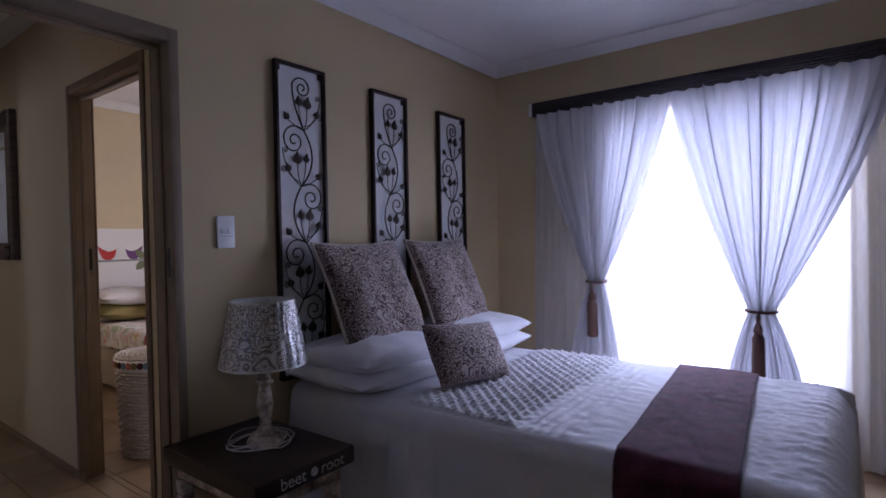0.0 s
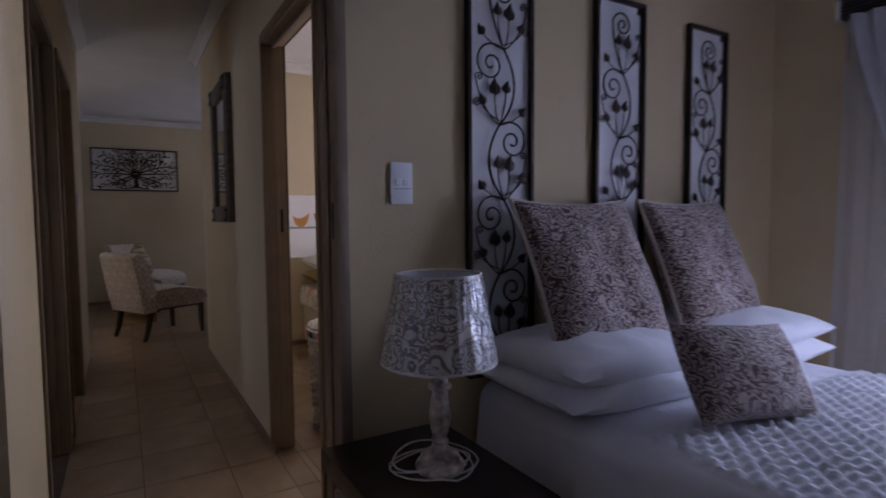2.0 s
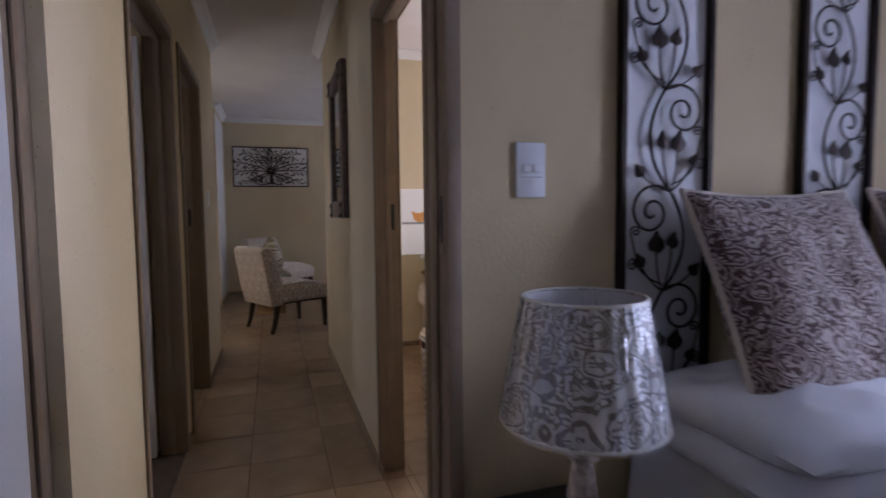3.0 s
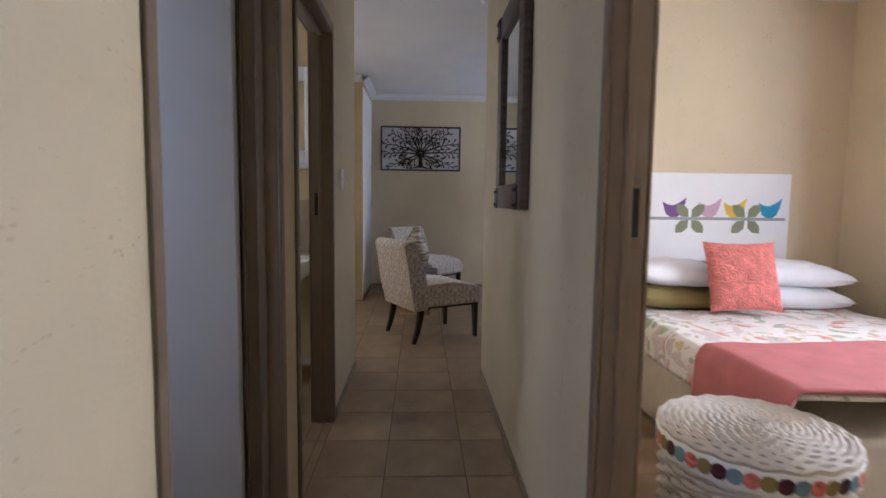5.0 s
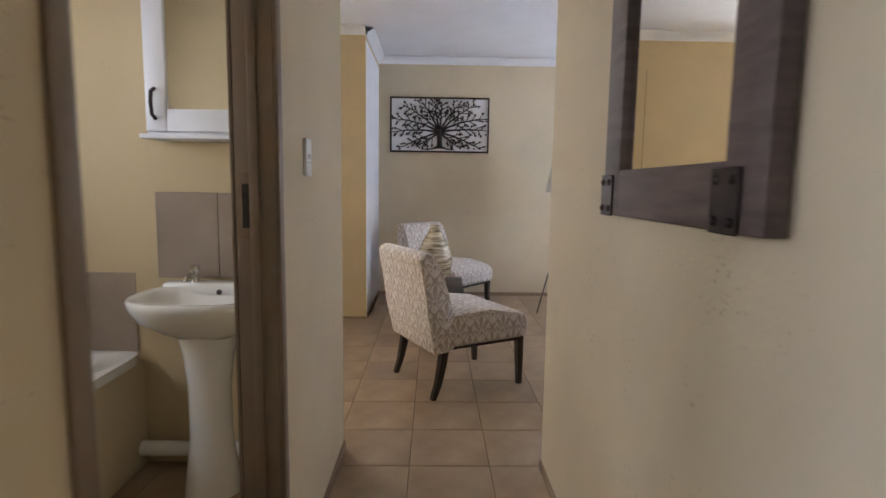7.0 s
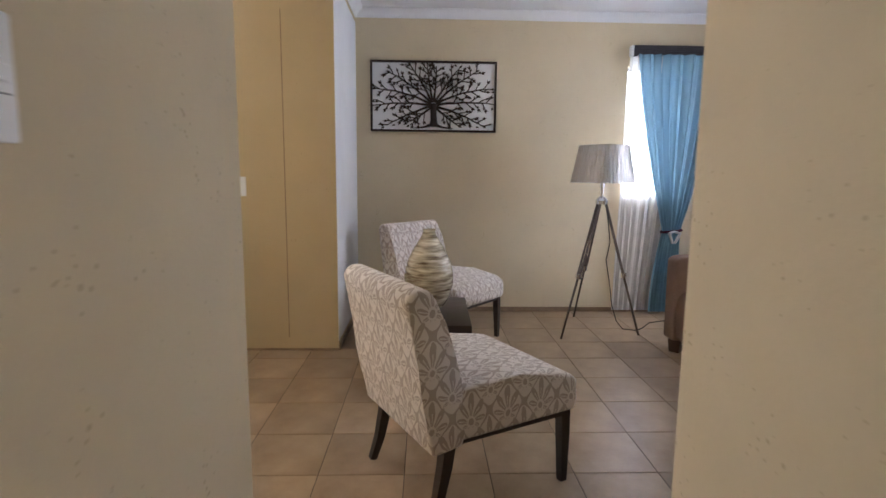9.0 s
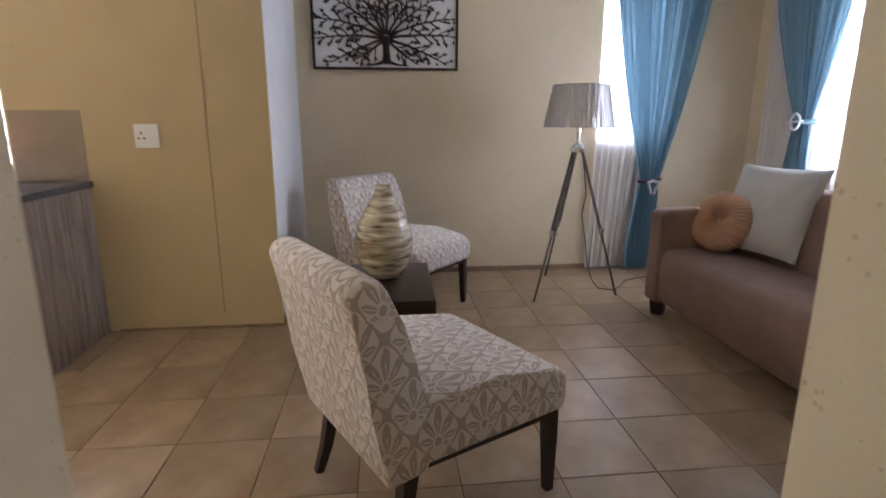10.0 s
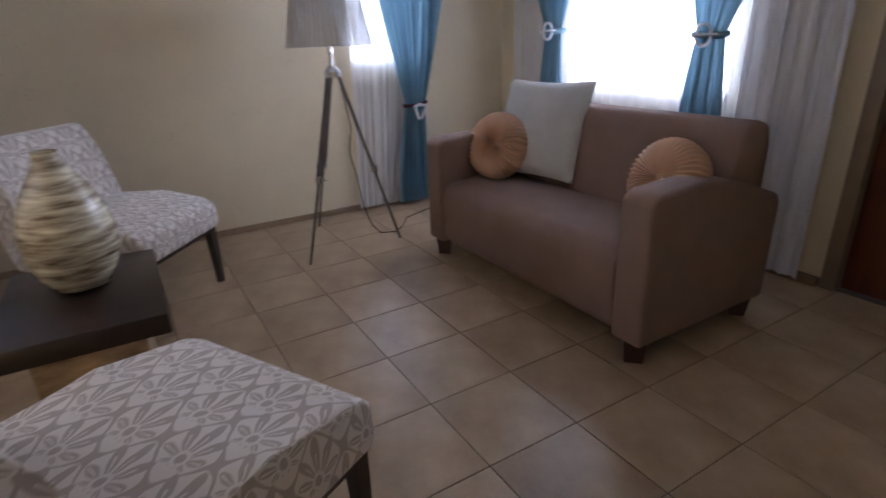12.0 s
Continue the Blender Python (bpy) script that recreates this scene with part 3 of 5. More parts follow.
# ---------------- bedroom: bed ----------------
def quilt_z(x, y):
    """Relief of the white bedspread: smocked puffs near the pillows, gathered bands, ruching at the foot."""
    u = (x + 2.05) / 2.05
    w = 0.0
    if 0.32 < u < 0.60 and 0.06 < y < 1.33:
        k = min(1, (u - 0.32) / 0.03, (0.60 - u) / 0.03)
        a, b = (x + y) / 0.062, (x - y) / 0.062
        w = k * 0.024 * abs(math.sin(math.pi * a) * math.sin(math.pi * b)) ** 0.6
    elif u >= 0.61 and u < 0.70:
        w = 0.006 * noise.noise(Vector((x * 60, y * 9, 1))) + 0.006 * abs(math.sin(x * 70))
    elif u >= 0.88:
        w = 0.010 * abs(noise.noise(Vector((x * 22, y * 34, 5))))
    return w + 0.008 * noise.noise(Vector((x * 3.1, y * 2.7, 2))) + 0.004 * noise.noise(Vector((x * 11, y * 26, 3)))


bed = thing("double_bed", "white made double bed with a smocked bedspread", "bed")
bm = bmnew()
box(bm, -2.04, 0.08, 1.68, 2.99, 0.10, 0.52, 0.04, 3)
part("mattress", bm, LINEN, bed)
for x in (-1.95, -0.02):
    for y in (1.76, 2.91):
        bm = bmnew()
        lathe(bm, [(0.03, 0), (0.035, 0.1)], 12, at=(x, y, 0))
        part("leg", bm, BLACKW, bed)
bm = bmnew()
NX, NY = 170, 190


def spread(u, v):
    """u along the bed, v across it: hangs down on both sides, rounded at the edge and the foot."""
    x = -2.05 + 2.21 * u
    s = (v - 0.5) * 2.48
    a = abs(s)
    half, r = 0.69, 0.07
    if a < half - r:
        yy, z, slope = a, 0.615, 0
    elif a < half - r + r * math.pi / 2:
        t = (a - half + r) / r
        yy, z, slope = half - r + r * math.sin(t), 0.615 - r * (1 - math.cos(t)), t
    else:
        d = a - (half - r + r * math.pi / 2)
        yy, z, slope = half + 0.05 * d, 0.615 - r - d, 1
    y = 2.335 + math.copysign(yy, s)
    if slope == 0:
        z += quilt_z(x, y - 1.65)
    else:
        fold = 0.018 * math.sin(x * 17 + 2 * math.sin(x * 5)) * min(1, max(0, 0.545 - z) * 4)
        y += math.copysign(fold, s)
    if u > 0.95:
        t = (u - 0.95) / 0.05
        z -= 0.09 * t * t * (1 if slope == 0 else 0.3)
    return Vector((x, y, max(0.03, z)))


rows = grid(bm, NX, NY, spread)
foot = [r[-1] for r in rows]
low = [bm.verts.new((v.co.x + 0.04, v.co.y, 0.04)) for v in foot]
for i in range(len(foot) - 1):
    bm.faces.new((foot[i], low[i], low[i + 1], foot[i + 1]))
bmesh.ops.recalc_face_normals(bm, faces=bm.faces[:])
sp = part("bedspread", bm, LINEN, bed, "white smocked and gathered cotton bedspread", 60)
sp.modifiers.new("cloth", "SOLIDIFY").thickness = 0.006

bm = bmnew()


def runner(u, v):
    x = -0.51 + 0.35 * u
    s = (v - 0.5) * 2.2
    a = abs(s)
    half, r = 0.70, 0.08
    if a < half - r:
        yy, z = a, 0.633
    elif a < half - r + r * math.pi / 2:
        t = (a - half + r) / r
        yy, z = half - r + r * math.sin(t), 0.633 - r * (1 - math.cos(t))
    else:
        d = a - (half - r + r * math.pi / 2)
        yy, z = half + 0.015 + 0.05 * d, 0.633 - r - d
    skew = -0.10 * (s / 1.2)
    n1 = noise.noise(Vector((x * 5, s * 3, 7)))
    return Vector((x + skew + 0.012 * noise.noise(Vector((u * 2, s * 2.3, 1))), 2.335 + math.copysign(yy + 0.006 * n1, s), z + 0.007 * n1 + 0.003 * noise.noise(Vector((x * 21, s * 17, 3)))))


grid(bm, 40, 130, runner)
bmesh.ops.recalc_face_normals(bm, faces=bm.faces[:])
ob = solid("bed_runner", bm, MAROON, "maroon chenille runner laid across the bed", "bed runner", smooth=60)
ob.modifiers.new("cloth", "SOLIDIFY").thickness = 0.012


def loose(name, label, category, material, w, h, d, m, group="", **k):
    bm = bmnew()
    pillow(bm, w, h, d, **k)
    ob = solid(name, bm, material, label, category, group, smooth=60)
    ob.matrix_basis = m
    return ob


# x along the bed wall is y: each lies flat with its long side across the bed
for i, (y, z, dx, r) in enumerate(((1.95, 0.668, 0.03, 88), (1.97, 0.752, 0.0, 92), (2.70, 0.668, 0.04, 91), (2.74, 0.748, 0.0, 86))):
    loose("pillow", "white cotton bed pillow with an embroidered hem", "pillow", LINEN, 0.74, 0.54, 0.145 if z < 0.7 else 0.18, pose(-1.77 + dx, y, z, 0, 2 if y < 2.5 else -2, r), "bed pillows", nu=44, nv=34, rough=0.022, puff=0.44, crease=0.010)


def euro(y, lean, turn, tip):
    t = thing("scatter_cushion", "large square brown floral chenille cushion with a plain border", "cushion", group="large square cushions")
    bm = bmnew()
    pillow(bm, 0.61, 0.66, 0.19, 30, 30, 0.42, rough=0.03)
    part("cover", bm, EURO, t, "", 60)
    bm = bmnew()
    pts = []
    for k in range(64):
        a = 2 * math.pi * k / 64
        c, s = math.cos(a), math.sin(a)
        q = 0.5 / max(abs(c), abs(s))
        px, pz = 2 * c * q, 2 * s * q
        pts.append((px * 0.305 * (1 - 0.07 * max(0, 1 - pz * pz) * abs(px) ** 3), pz * 0.33 * (1 - 0.07 * max(0, 1 - px * px) * abs(pz) ** 3), -0.003))
    tube(bm, pts, 0.009, 5, True)
    part("border", bm, BEDBASE, t, "plain beige edge binding")
    t.matrix_basis = pose(-1.83, y, 1.0, 0, 0, 90 + turn) @ pose(0, 0, 0, lean, 0, tip)
    return t


euro(2.03, 66, -6, 8)
euro(2.70, 68, -2, 5)
loose("bolster_cushion", "small oblong brown paisley cushion with a fringe", "cushion", EURO, 0.48, 0.31, 0.15, pose(-1.32, 2.12, 0.765, 0, 0, 80) @ pose(0, 0, 0, 58, 5, 0), rough=0.012)


# ---------------- bedroom: vine wall panels ----------------
def spiral(cx, cz, r0, a0, turns, hand=1, n=26):
    """Inward scroll that starts r0 from (cx, cz) at angle a0."""
    out = []
    for k in range(n):
        t = k / (n - 1)
        r = r0 * (1 - 0.88 * t ** 0.75)
        a = a0 + hand * 2 * math.pi * turns * t
        out.append((cx + r * math.cos(a), -0.022, cz + r * math.sin(a)))
    return out


def arc(p, q, bulge, n=14):
    (ax, az), (bx, bz) = p, q
    mx, mz = (ax + bx) / 2 - (bz - az) * bulge, (az + bz) / 2 + (bx - ax) * bulge
    return [((1 - t) ** 2 * ax + 2 * t * (1 - t) * mx + t * t * bx, -0.022, (1 - t) ** 2 * az + 2 * t * (1 - t) * mz + t * t * bz) for t in (i / (n - 1) for i in range(n))]


def leaf(bm, x, z, s, a, y=-0.026, slim=1.0):
    """A pressed metal leaf with a midrib fold."""
    ca, sa = math.cos(a), math.sin(a)
    out = []
    for px, pz in ((0, -0.1), (0.42, 0.12), (0.46, 0.42), (0.2, 0.72), (0, 1.05), (-0.2, 0.72), (-0.46, 0.42), (-0.42, 0.12)):
        px *= slim
        out.append((x + s * (px * ca - pz * sa), z + s * (px * sa + pz * ca)))
    for dy in (0, 0.004):
        vs = [bm.verts.new((p, y + dy - (0.006 if i in (0, 4) else 0.0), q)) for i, (p, q) in enumerate(out)]
        f1, f2 = vs[0:5], [vs[4], vs[5], vs[6], vs[7], vs[0]]
        bm.faces.new(f1 if dy else f1[::-1])
        bm.faces.new(f2 if dy else f2[::-1])


def vine_panel():
    t = thing("wall_panel", "tall white wall panel with dark metal vine scrolls", "wall art", group="vine panels above the bed")
    W, HH = 0.155, 1.56
    bm = bmnew()
    box(bm, -W + 0.012, W - 0.012, -0.006, 0.0, 0.012, HH - 0.012)
    part("backing", bm, BOARD, t, "white backing board", None)
    for b in ((-W, -W + 0.016, 0, HH), (W - 0.016, W, 0, HH), (-W + 0.016, W - 0.016, 0, 0.016), (-W + 0.016, W - 0.016, HH - 0.016, HH)):
        bm = bmnew()
        box(bm, b[0], b[1], -0.030, 0.0, b[2], b[3], 0.002, 1)
        part("frame_bar", bm, METALD, t, "dark bronze frame bar")
    for sx in (-1, 1):
        bm = bmnew()
        box(bm, sx * (W - 0.038), sx * (W - 0.016), -0.012, -0.006, HH - 0.045, HH - 0.016, 0.001, 1)
        part("corner_clip", bm, METALD, t)
    vine, leaves = bmnew(), bmnew()
    step = 0.283
    for k in range(5):
        z0 = 1.235 - k * step
        s = -1 if k % 2 == 0 else 1
        x0, x1 = 0.012 * -s, 0.012 * s
        if k < 4:
            tube(vine, arc((x0, z0), (x1, z0 - step), 0.42 * -s), 0.0042)
        # large scroll that springs from the node and curls under
        cx, cz = x0 + 0.062 * s, z0 - 0.058
        tube(vine, spiral(cx, cz, math.hypot(x0 - cx, z0 - cz), math.atan2(z0 - cz, x0 - cx), 1.75, -s, 40), 0.0038)
        # tendrils with small curls
        tube(vine, arc((x0, z0), (-0.118 * s, z0 + 0.165), 0.22 * s) + spiral(-0.103 * s, z0 + 0.172, 0.018, math.pi if s > 0 else 0, 1.5, -s), 0.0026, 5)
        tube(vine, arc((x0, z0 + 0.02), (-0.11 * s, z0 + 0.095), 0.2 * s) + spiral(-0.112 * s, z0 + 0.078, 0.018, math.pi / 2, 1.4, s), 0.0026, 5)
        # leaf stems fan out above the node
        for dx, dz, sz in ((-0.098, 0.045, 0.04), (-0.03, 0.125, 0.044), (0.02, 0.115, 0.058), (0.072, 0.075, 0.04)):
            end = (x0 + dx * -s, z0 + dz)
            tube(vine, arc((x0, z0), end, 0.12 * -s * (1 if dx < 0 else -1)), 0.0026, 5)
            leaf(leaves, end[0], end[1], sz, math.atan2(dx * s, dz) * 0.6)
    tube(vine, arc((0.012, 1.235), (-0.055, 1.42), 0.1) + spiral(0.005, 1.445, 0.062, math.pi * 0.92, 1.7, -1, 36), 0.004)
    # base pot and top curl
    tube(vine, arc((0.012, 0.103), (0.0, 0.05), 0.1), 0.005)
    for hz, hw in ((0.03, 0.035), (0.06, 0.055), (0.10, 0.075), (0.125, 0.08)):
        tube(vine, [(-hw, -0.02, hz), (hw, -0.02, hz)], 0.004)
    for sx in (-1, 1):
        tube(vine, [(sx * 0.03, -0.02, 0.02), (sx * 0.055, -0.02, 0.06), (sx * 0.08, -0.02, 0.125)], 0.004)
    part("vine", vine, METALD, t, "dark wrought scrollwork", 60)
    part("leaves", leaves, LEAF, t, "dark bronze pressed leaves", None)
    return t


p1 = vine_panel()
places = [(1.757, 0.632), (2.412, 0.625), (3.042, 0.605)]
p1.matrix_basis = pose(-2.078, *places[0], 0, 0, 90)
for y, z in places[1:]:
    copy_thing(p1, pose(-2.078, y, z, 0, 0, 90))


def switch_plate(label, m, group="light switches"):
    """Tall light switch: origin at its centre on the wall, facing -y."""
    t = thing("light_switch", label, "light switch", group=group)
    bm = bmnew()
    box(bm, -0.037, 0.037, -0.012, 0.0, -0.062, 0.062, 0.004, 2)
    part("plate", bm, PLASTIC, t)
    for x in (-0.013, 0.013):
        bm = bmnew()
        box(bm, x - 0.010, x + 0.010, -0.018, -0.012, -0.006, 0.012, 0.002, 1)
        part("rocker", bm, PLASTIC, t)
    bm = bmnew()
    box(bm, -0.028, 0.028, -0.0126, -0.0119, -0.017, -0.015)
    part("line", bm, GREYP, t, "grey moulded line", None)
    t.matrix_basis = m
    return t


switch_plate("white two-lever light switch on the ochre wall", pose(-2.08, 1.338, 1.357, 0, 0, 90) @ Matrix.Diagonal((1.14, 1.0, 1.16, 1.0)))
switch_plate("white two-lever light switch at the passage end", pose(-5.28, 0.22, 1.38, 0, 0, 180))
t = thing("wall_socket", "white square plug socket on the ochre wall", "socket", at=(-8.62, -0.70, 1.20), rz=90)
bm = bmnew()
box(bm, -0.068, 0.068, -0.012, 0, -0.068, 0.068, 0.004, 2)
part("plate", bm, PLASTIC, t)
for x, z in ((-0.028, 0.018), (-0.043, -0.012), (-0.013, -0.012)):
    bm = bmnew()
    lathe(bm, [(0.006, 0), (0.006, 0.001)], 10)
    bmesh.ops.transform(bm, matrix=pose(x, -0.0118, z, 90), verts=bm.verts[:])
    part("pin_hole", bm, DARKTXT, t, "dark pin hole", None)
bm = bmnew()
box(bm, 0.018, 0.040, -0.018, -0.012, -0.014, 0.014, 0.002, 1)
part("rocker", bm, PLASTIC, t)


# ---------------- bedroom: bedside table and lamp ----------------
bt = thing("bedside_table", "black-topped wooden bedside table on chipped white legs", "bedside table", at=(-1.74, 1.24, 0))
bm = bmnew()
box(bm, -0.32, 0.31, -0.21, 0.24, 0.43, 0.50, 0.008, 2)
part("tabletop", bm, BLACKW, bt)
bm = bmnew()
box(bm, -0.28, 0.27, -0.17, 0.20, 0.37, 0.43, 0.003, 1)
part("apron", bm, PAINTW, bt)
for x in (-0.26, 0.24):
    for y in (-0.15, 0.18):
        bm = bmnew()
        lathe(bm, [(0.018, 0), (0.03, 0.06), (0.02, 0.1), (0.03, 0.26), (0.034, 0.29), (0.026, 0.31), (0.035, 0.32), (0.035, 0.37)], 14, at=(x, y, 0))
        part("leg", bm, PAINTW, bt, "chipped white turned leg")


def lettering(text, size, material, m, parent, name="lettering"):
    cu = bpy.data.curves.new(name, "FONT")
    cu.body, cu.size, cu.extrude, cu.align_x, cu.align_y = text, size, 0.0006, "CENTER", "CENTER"
    tmp = bpy.data.objects.new(name, cu)
    me = bpy.data.meshes.new_from_object(tmp)
    bpy.data.objects.remove(tmp)
    me.materials.clear()
    me.materials.append(material)
    ob = new(name, me)
    ob.parent = parent
    ob.matrix_basis = m
    return ob


LETTER = mat("worn_pale_lettering", (0.55, 0.52, 0.48), 0.7, 0, 60, 0.35, 120, 0.1)
lettering("beet", 0.062, LETTER, pose(0.311, -0.055, 0.465, 90, 0, 90), bt)
lettering("root", 0.062, LETTER, pose(0.311, 0.125, 0.465, 90, 0, 90), bt)
bm = bmnew()
lathe(bm, [(0.017, 0), (0.017, 0.001)], 16)
d = part("printed_dot", bm, LETTER, bt, "", None)
d.matrix_basis = pose(0.3101, 0.038, 0.465, 90, 0, 90)

lamp = thing("table_lamp", "table lamp with a plastic-wrapped paisley shade", "lamp", at=(-1.735, 1.285, 0.50))
bm = bmnew()
lathe(bm, [(0.070, 0), (0.074, 0.012), (0.070, 0.022), (0.060, 0.030), (0.058, 0.044), (0.036, 0.056), (0.026, 0.068), (0.020, 0.078), (0.028, 0.086), (0.019, 0.096), (0.025, 0.115), (0.033, 0.155), (0.024, 0.215), (0.020, 0.235), (0.034, 0.243), (0.034, 0.252), (0.024, 0.258), (0.022, 0.295), (0.028, 0.30), (0.016, 0.31), (0.014, 0.355)], 20)
part("stem", bm, PAINTW, lamp, "turned stem in rubbed white paint", 35)
bm = bmnew()


def shade_r(z, r0, r1, z0, z1):
    return r0 + (r1 - r0) * (z - z0) / (z1 - z0)


def lampshade(bm, r0, r1, z0, z1, pleats=0, amp=0.0, seg=128, sx=1.0):
    for ro in (0.0, -0.004):
        g = []
        for j in range(9):
            z = z0 + (z1 - z0) * j / 8
            r = shade_r(z, r0, r1, z0, z1) + ro
            g.append([bm.verts.new(((r + amp * math.sin(k * pleats * 2 * math.pi / seg)) * math.cos(2 * math.pi * k / seg), (r + amp * math.sin(k * pleats * 2 * math.pi / seg)) * math.sin(2 * math.pi * k / seg), z)) for k in range(seg)])
        for a, b in zip(g, g[1:]):
            for k in range(seg):
                q = (a[k], a[(k + 1) % seg], b[(k + 1) % seg], b[k])
                bm.faces.new(q if ro == 0 else q[::-1])


lampshade(bm, 0.168, 0.123, 0.325, 0.575, 26, 0.002)
part("shade", bm, PAISLEY, lamp, "black and white paisley fabric shade", 60)
bm = bmnew()
lathe(bm, [(0.1625, 0.327), (0.1175, 0.573)], 48, cap=False)
part("lining", bm, BOARD, lamp, "white shade lining", 60)
for r, z in ((0.168, 0.325), (0.123, 0.575)):
    bm = bmnew()
    tube(bm, [(r * math.cos(a), r * math.sin(a), z) for a in (2 * math.pi * k / 40 for k in range(40))], 0.004, 5, True)
    part("rim", bm, CORD, lamp)
bm = bmnew()
lathe(bm, [(0.028, 0.36), (0.03, 0.40), (0.012, 0.45)], 12)
part("bulb", bm, PLASTIC, lamp)
WRAP = bpy.data.materials.new("clear_wrap_film")
WRAP.use_nodes = True
nn, ll = WRAP.node_tree.nodes, WRAP.node_tree.links
nn.remove(nn["Principled BSDF"])
gl, tp, mxs, bpn, nz = nn.new("ShaderNodeBsdfGlossy"), nn.new("ShaderNodeBsdfTransparent"), nn.new("ShaderNodeMixShader"), nn.new("ShaderNodeBump"), nn.new("ShaderNodeTexNoise")
gl.inputs["Roughness"].default_value, mxs.inputs[0].default_value, nz.inputs["Scale"].default_value = 0.14, 0.24, 30
tcn, mpn = nn.new("ShaderNodeTexCoord"), nn.new("ShaderNodeMapping")
mpn.inputs["Scale"].default_value = (1, 1, 0.15)
ll.new(tcn.outputs["Object"], mpn.inputs[0])
ll.new(mpn.outputs[0], nz.inputs[0])
bpn.inputs["Distance"].default_value = 0.02
ll.new(nz.outputs[0], bpn.inputs["Height"])
ll.new(bpn.outputs[0], gl.inputs["Normal"])
ll.new(tp.outputs[0], mxs.inputs[1])
ll.new(gl.outputs[0], mxs.inputs[2])
ll.new(mxs.outputs[0], nn["Material Output"].inputs[0])
bm = bmnew()
g = []
for j in range(12):
    z = 0.32 + 0.26 * j / 11
    r = shade_r(z, 0.175, 0.130, 0.325, 0.575)
    g.append([bm.verts.new(((r + 0.003 * noise.noise(Vector((k * 0.7, z * 6, 1)))) * math.cos(2 * math.pi * k / 72), (r + 0.003 * noise.noise(Vector((k * 0.7, z * 6, 1)))) * math.sin(2 * math.pi * k / 72), z)) for k in range(72)])
for a, b in zip(g, g[1:]):
    for k in range(72):
        bm.faces.new((a[k], a[(k + 1) % 72], b[(k + 1) % 72], b[k]))
part("wrapping", bm, WRAP, lamp, "crinkled clear plastic wrapping", 60)
bm = bmnew()
cable = []
for k in range(60):
    a = k * 0.33
    cable.append((-0.03 + (0.10 + 0.03 * math.sin(k * 0.21)) * math.cos(a), 0.0 + (0.125 + 0.02 * math.cos(k * 0.37)) * math.sin(a), 0.006 + 0.012 * (k % 19) / 19 + 0.03 * max(0, math.sin(k * 0.12)) * 0.5))
tube(bm, cable, 0.0028, 5)
part("flex", bm, CORD, lamp, "coiled white power flex")


# ---------------- curtains ----------------
def pelmet(length, m, label):
    t = thing("curtain_rail", label, "curtain rail")
    bm = bmnew()
    pts = []
    n = 6
    for k in range(n * 6 + 1):
        f = k / (n * 6)
        pts.append((-0.055 - 0.009 * abs(math.sin(math.pi * n * f)), 0.10 * f))
    extrude_profile(bm, [(0.0, 0.0)] + pts + [(0.0, 0.10)], 0, length)
    part("reeded_fascia", bm, REED, t, "dark reeded wooden fascia", 30)
    for x in (-0.022, length):
        bm = bmnew()
        box(bm, x, x + 0.022, -0.07, 0.0, 0.005, 0.095, 0.003, 1)
        part("end_cap", bm, PLASTIC, t, "white end cap")
    t.matrix_basis = m
    return t


def drape(bm, x0, x1, ztop, tie_x, tie_z, tie_w, b0, b1, zbot, folds, amp, y=0.0, seed=0, n=180, rows=60):
    """A gathered curtain in the x-z plane, held together at a tie, or hanging straight when tie_w is None."""
    def fn(u, v):
        z = ztop + (zbot - ztop) * v
        if tie_w is None:
            x = x0 + (x1 - x0) * u + (b0 + (b1 - b0) * u - x0 - (x1 - x0) * u) * v
            k = 1.0
        else:
            vt = (ztop - tie_z) / (ztop - zbot)
            if v < vt:
                q = v / vt
                q = q ** 1.35
                a0, a1 = x0 + (tie_x - tie_w - x0) * q, x1 + (tie_x + tie_w - x1) * q
                k = 1 - 0.55 * q
            else:
                q = min(1, (v - vt) / (1 - vt))
                q = 1 - (1 - q) ** 2.0
                a0, a1 = tie_x - tie_w + (b0 - tie_x + tie_w) * q, tie_x + tie_w + (b1 - tie_x - tie_w) * q
                k = 0.45 + 0.4 * q
            x = a0 + (a1 - a0) * u
        ph = u * folds * 2 * math.pi + 1.3 * math.sin(u * 9 + seed) + 0.25 * math.sin(v * 4 + seed)
        a = amp * k * (0.75 + 0.35 * math.sin(u * 23 + seed * 2))
        return Vector((x + 0.25 * a * math.sin(2 * ph), y + a * math.sin(ph) + 0.3 * a * math.sin(2.7 * ph + seed), z))
    grid(bm, n, rows, fn)


def curtain(name, label, material, m, group="", tie=None, **k):
    t = thing(name, label, "curtain", group=group)
    bm = bmnew()
    drape(bm, **k)
    part("cloth", bm, material, t, "", 80)
    t.matrix_basis = m
    if tie:
        tie(t, k["tie_x"], k["tie_z"], k["tie_w"], k["amp"])
    return t


def tassel_tie(t, x, z, w, amp):
    bm = bmnew()
    tube(bm, [((w + 0.012) * math.cos(a) + x, (0.035) * math.sin(a), z + 0.006 * math.sin(a)) for a in (2 * math.pi * k / 24 for k in range(24))], 0.009, 6, True)
    part("tie_cord", bm, TASSEL, t, "dark brown tie cord")
    bm = bmnew()
    lathe(bm, [(0.004, 0.0), (0.012, -0.03), (0.010, -0.06), (0.022, -0.09), (0.026, -0.11), (0.02, -0.125), (0.033, -0.15), (0.036, -0.36), (0.03, -0.37)], 18, at=(x - 0.01, -0.05, z))
    part("tassel", bm, TASSEL, t, "brown bullion tassel")


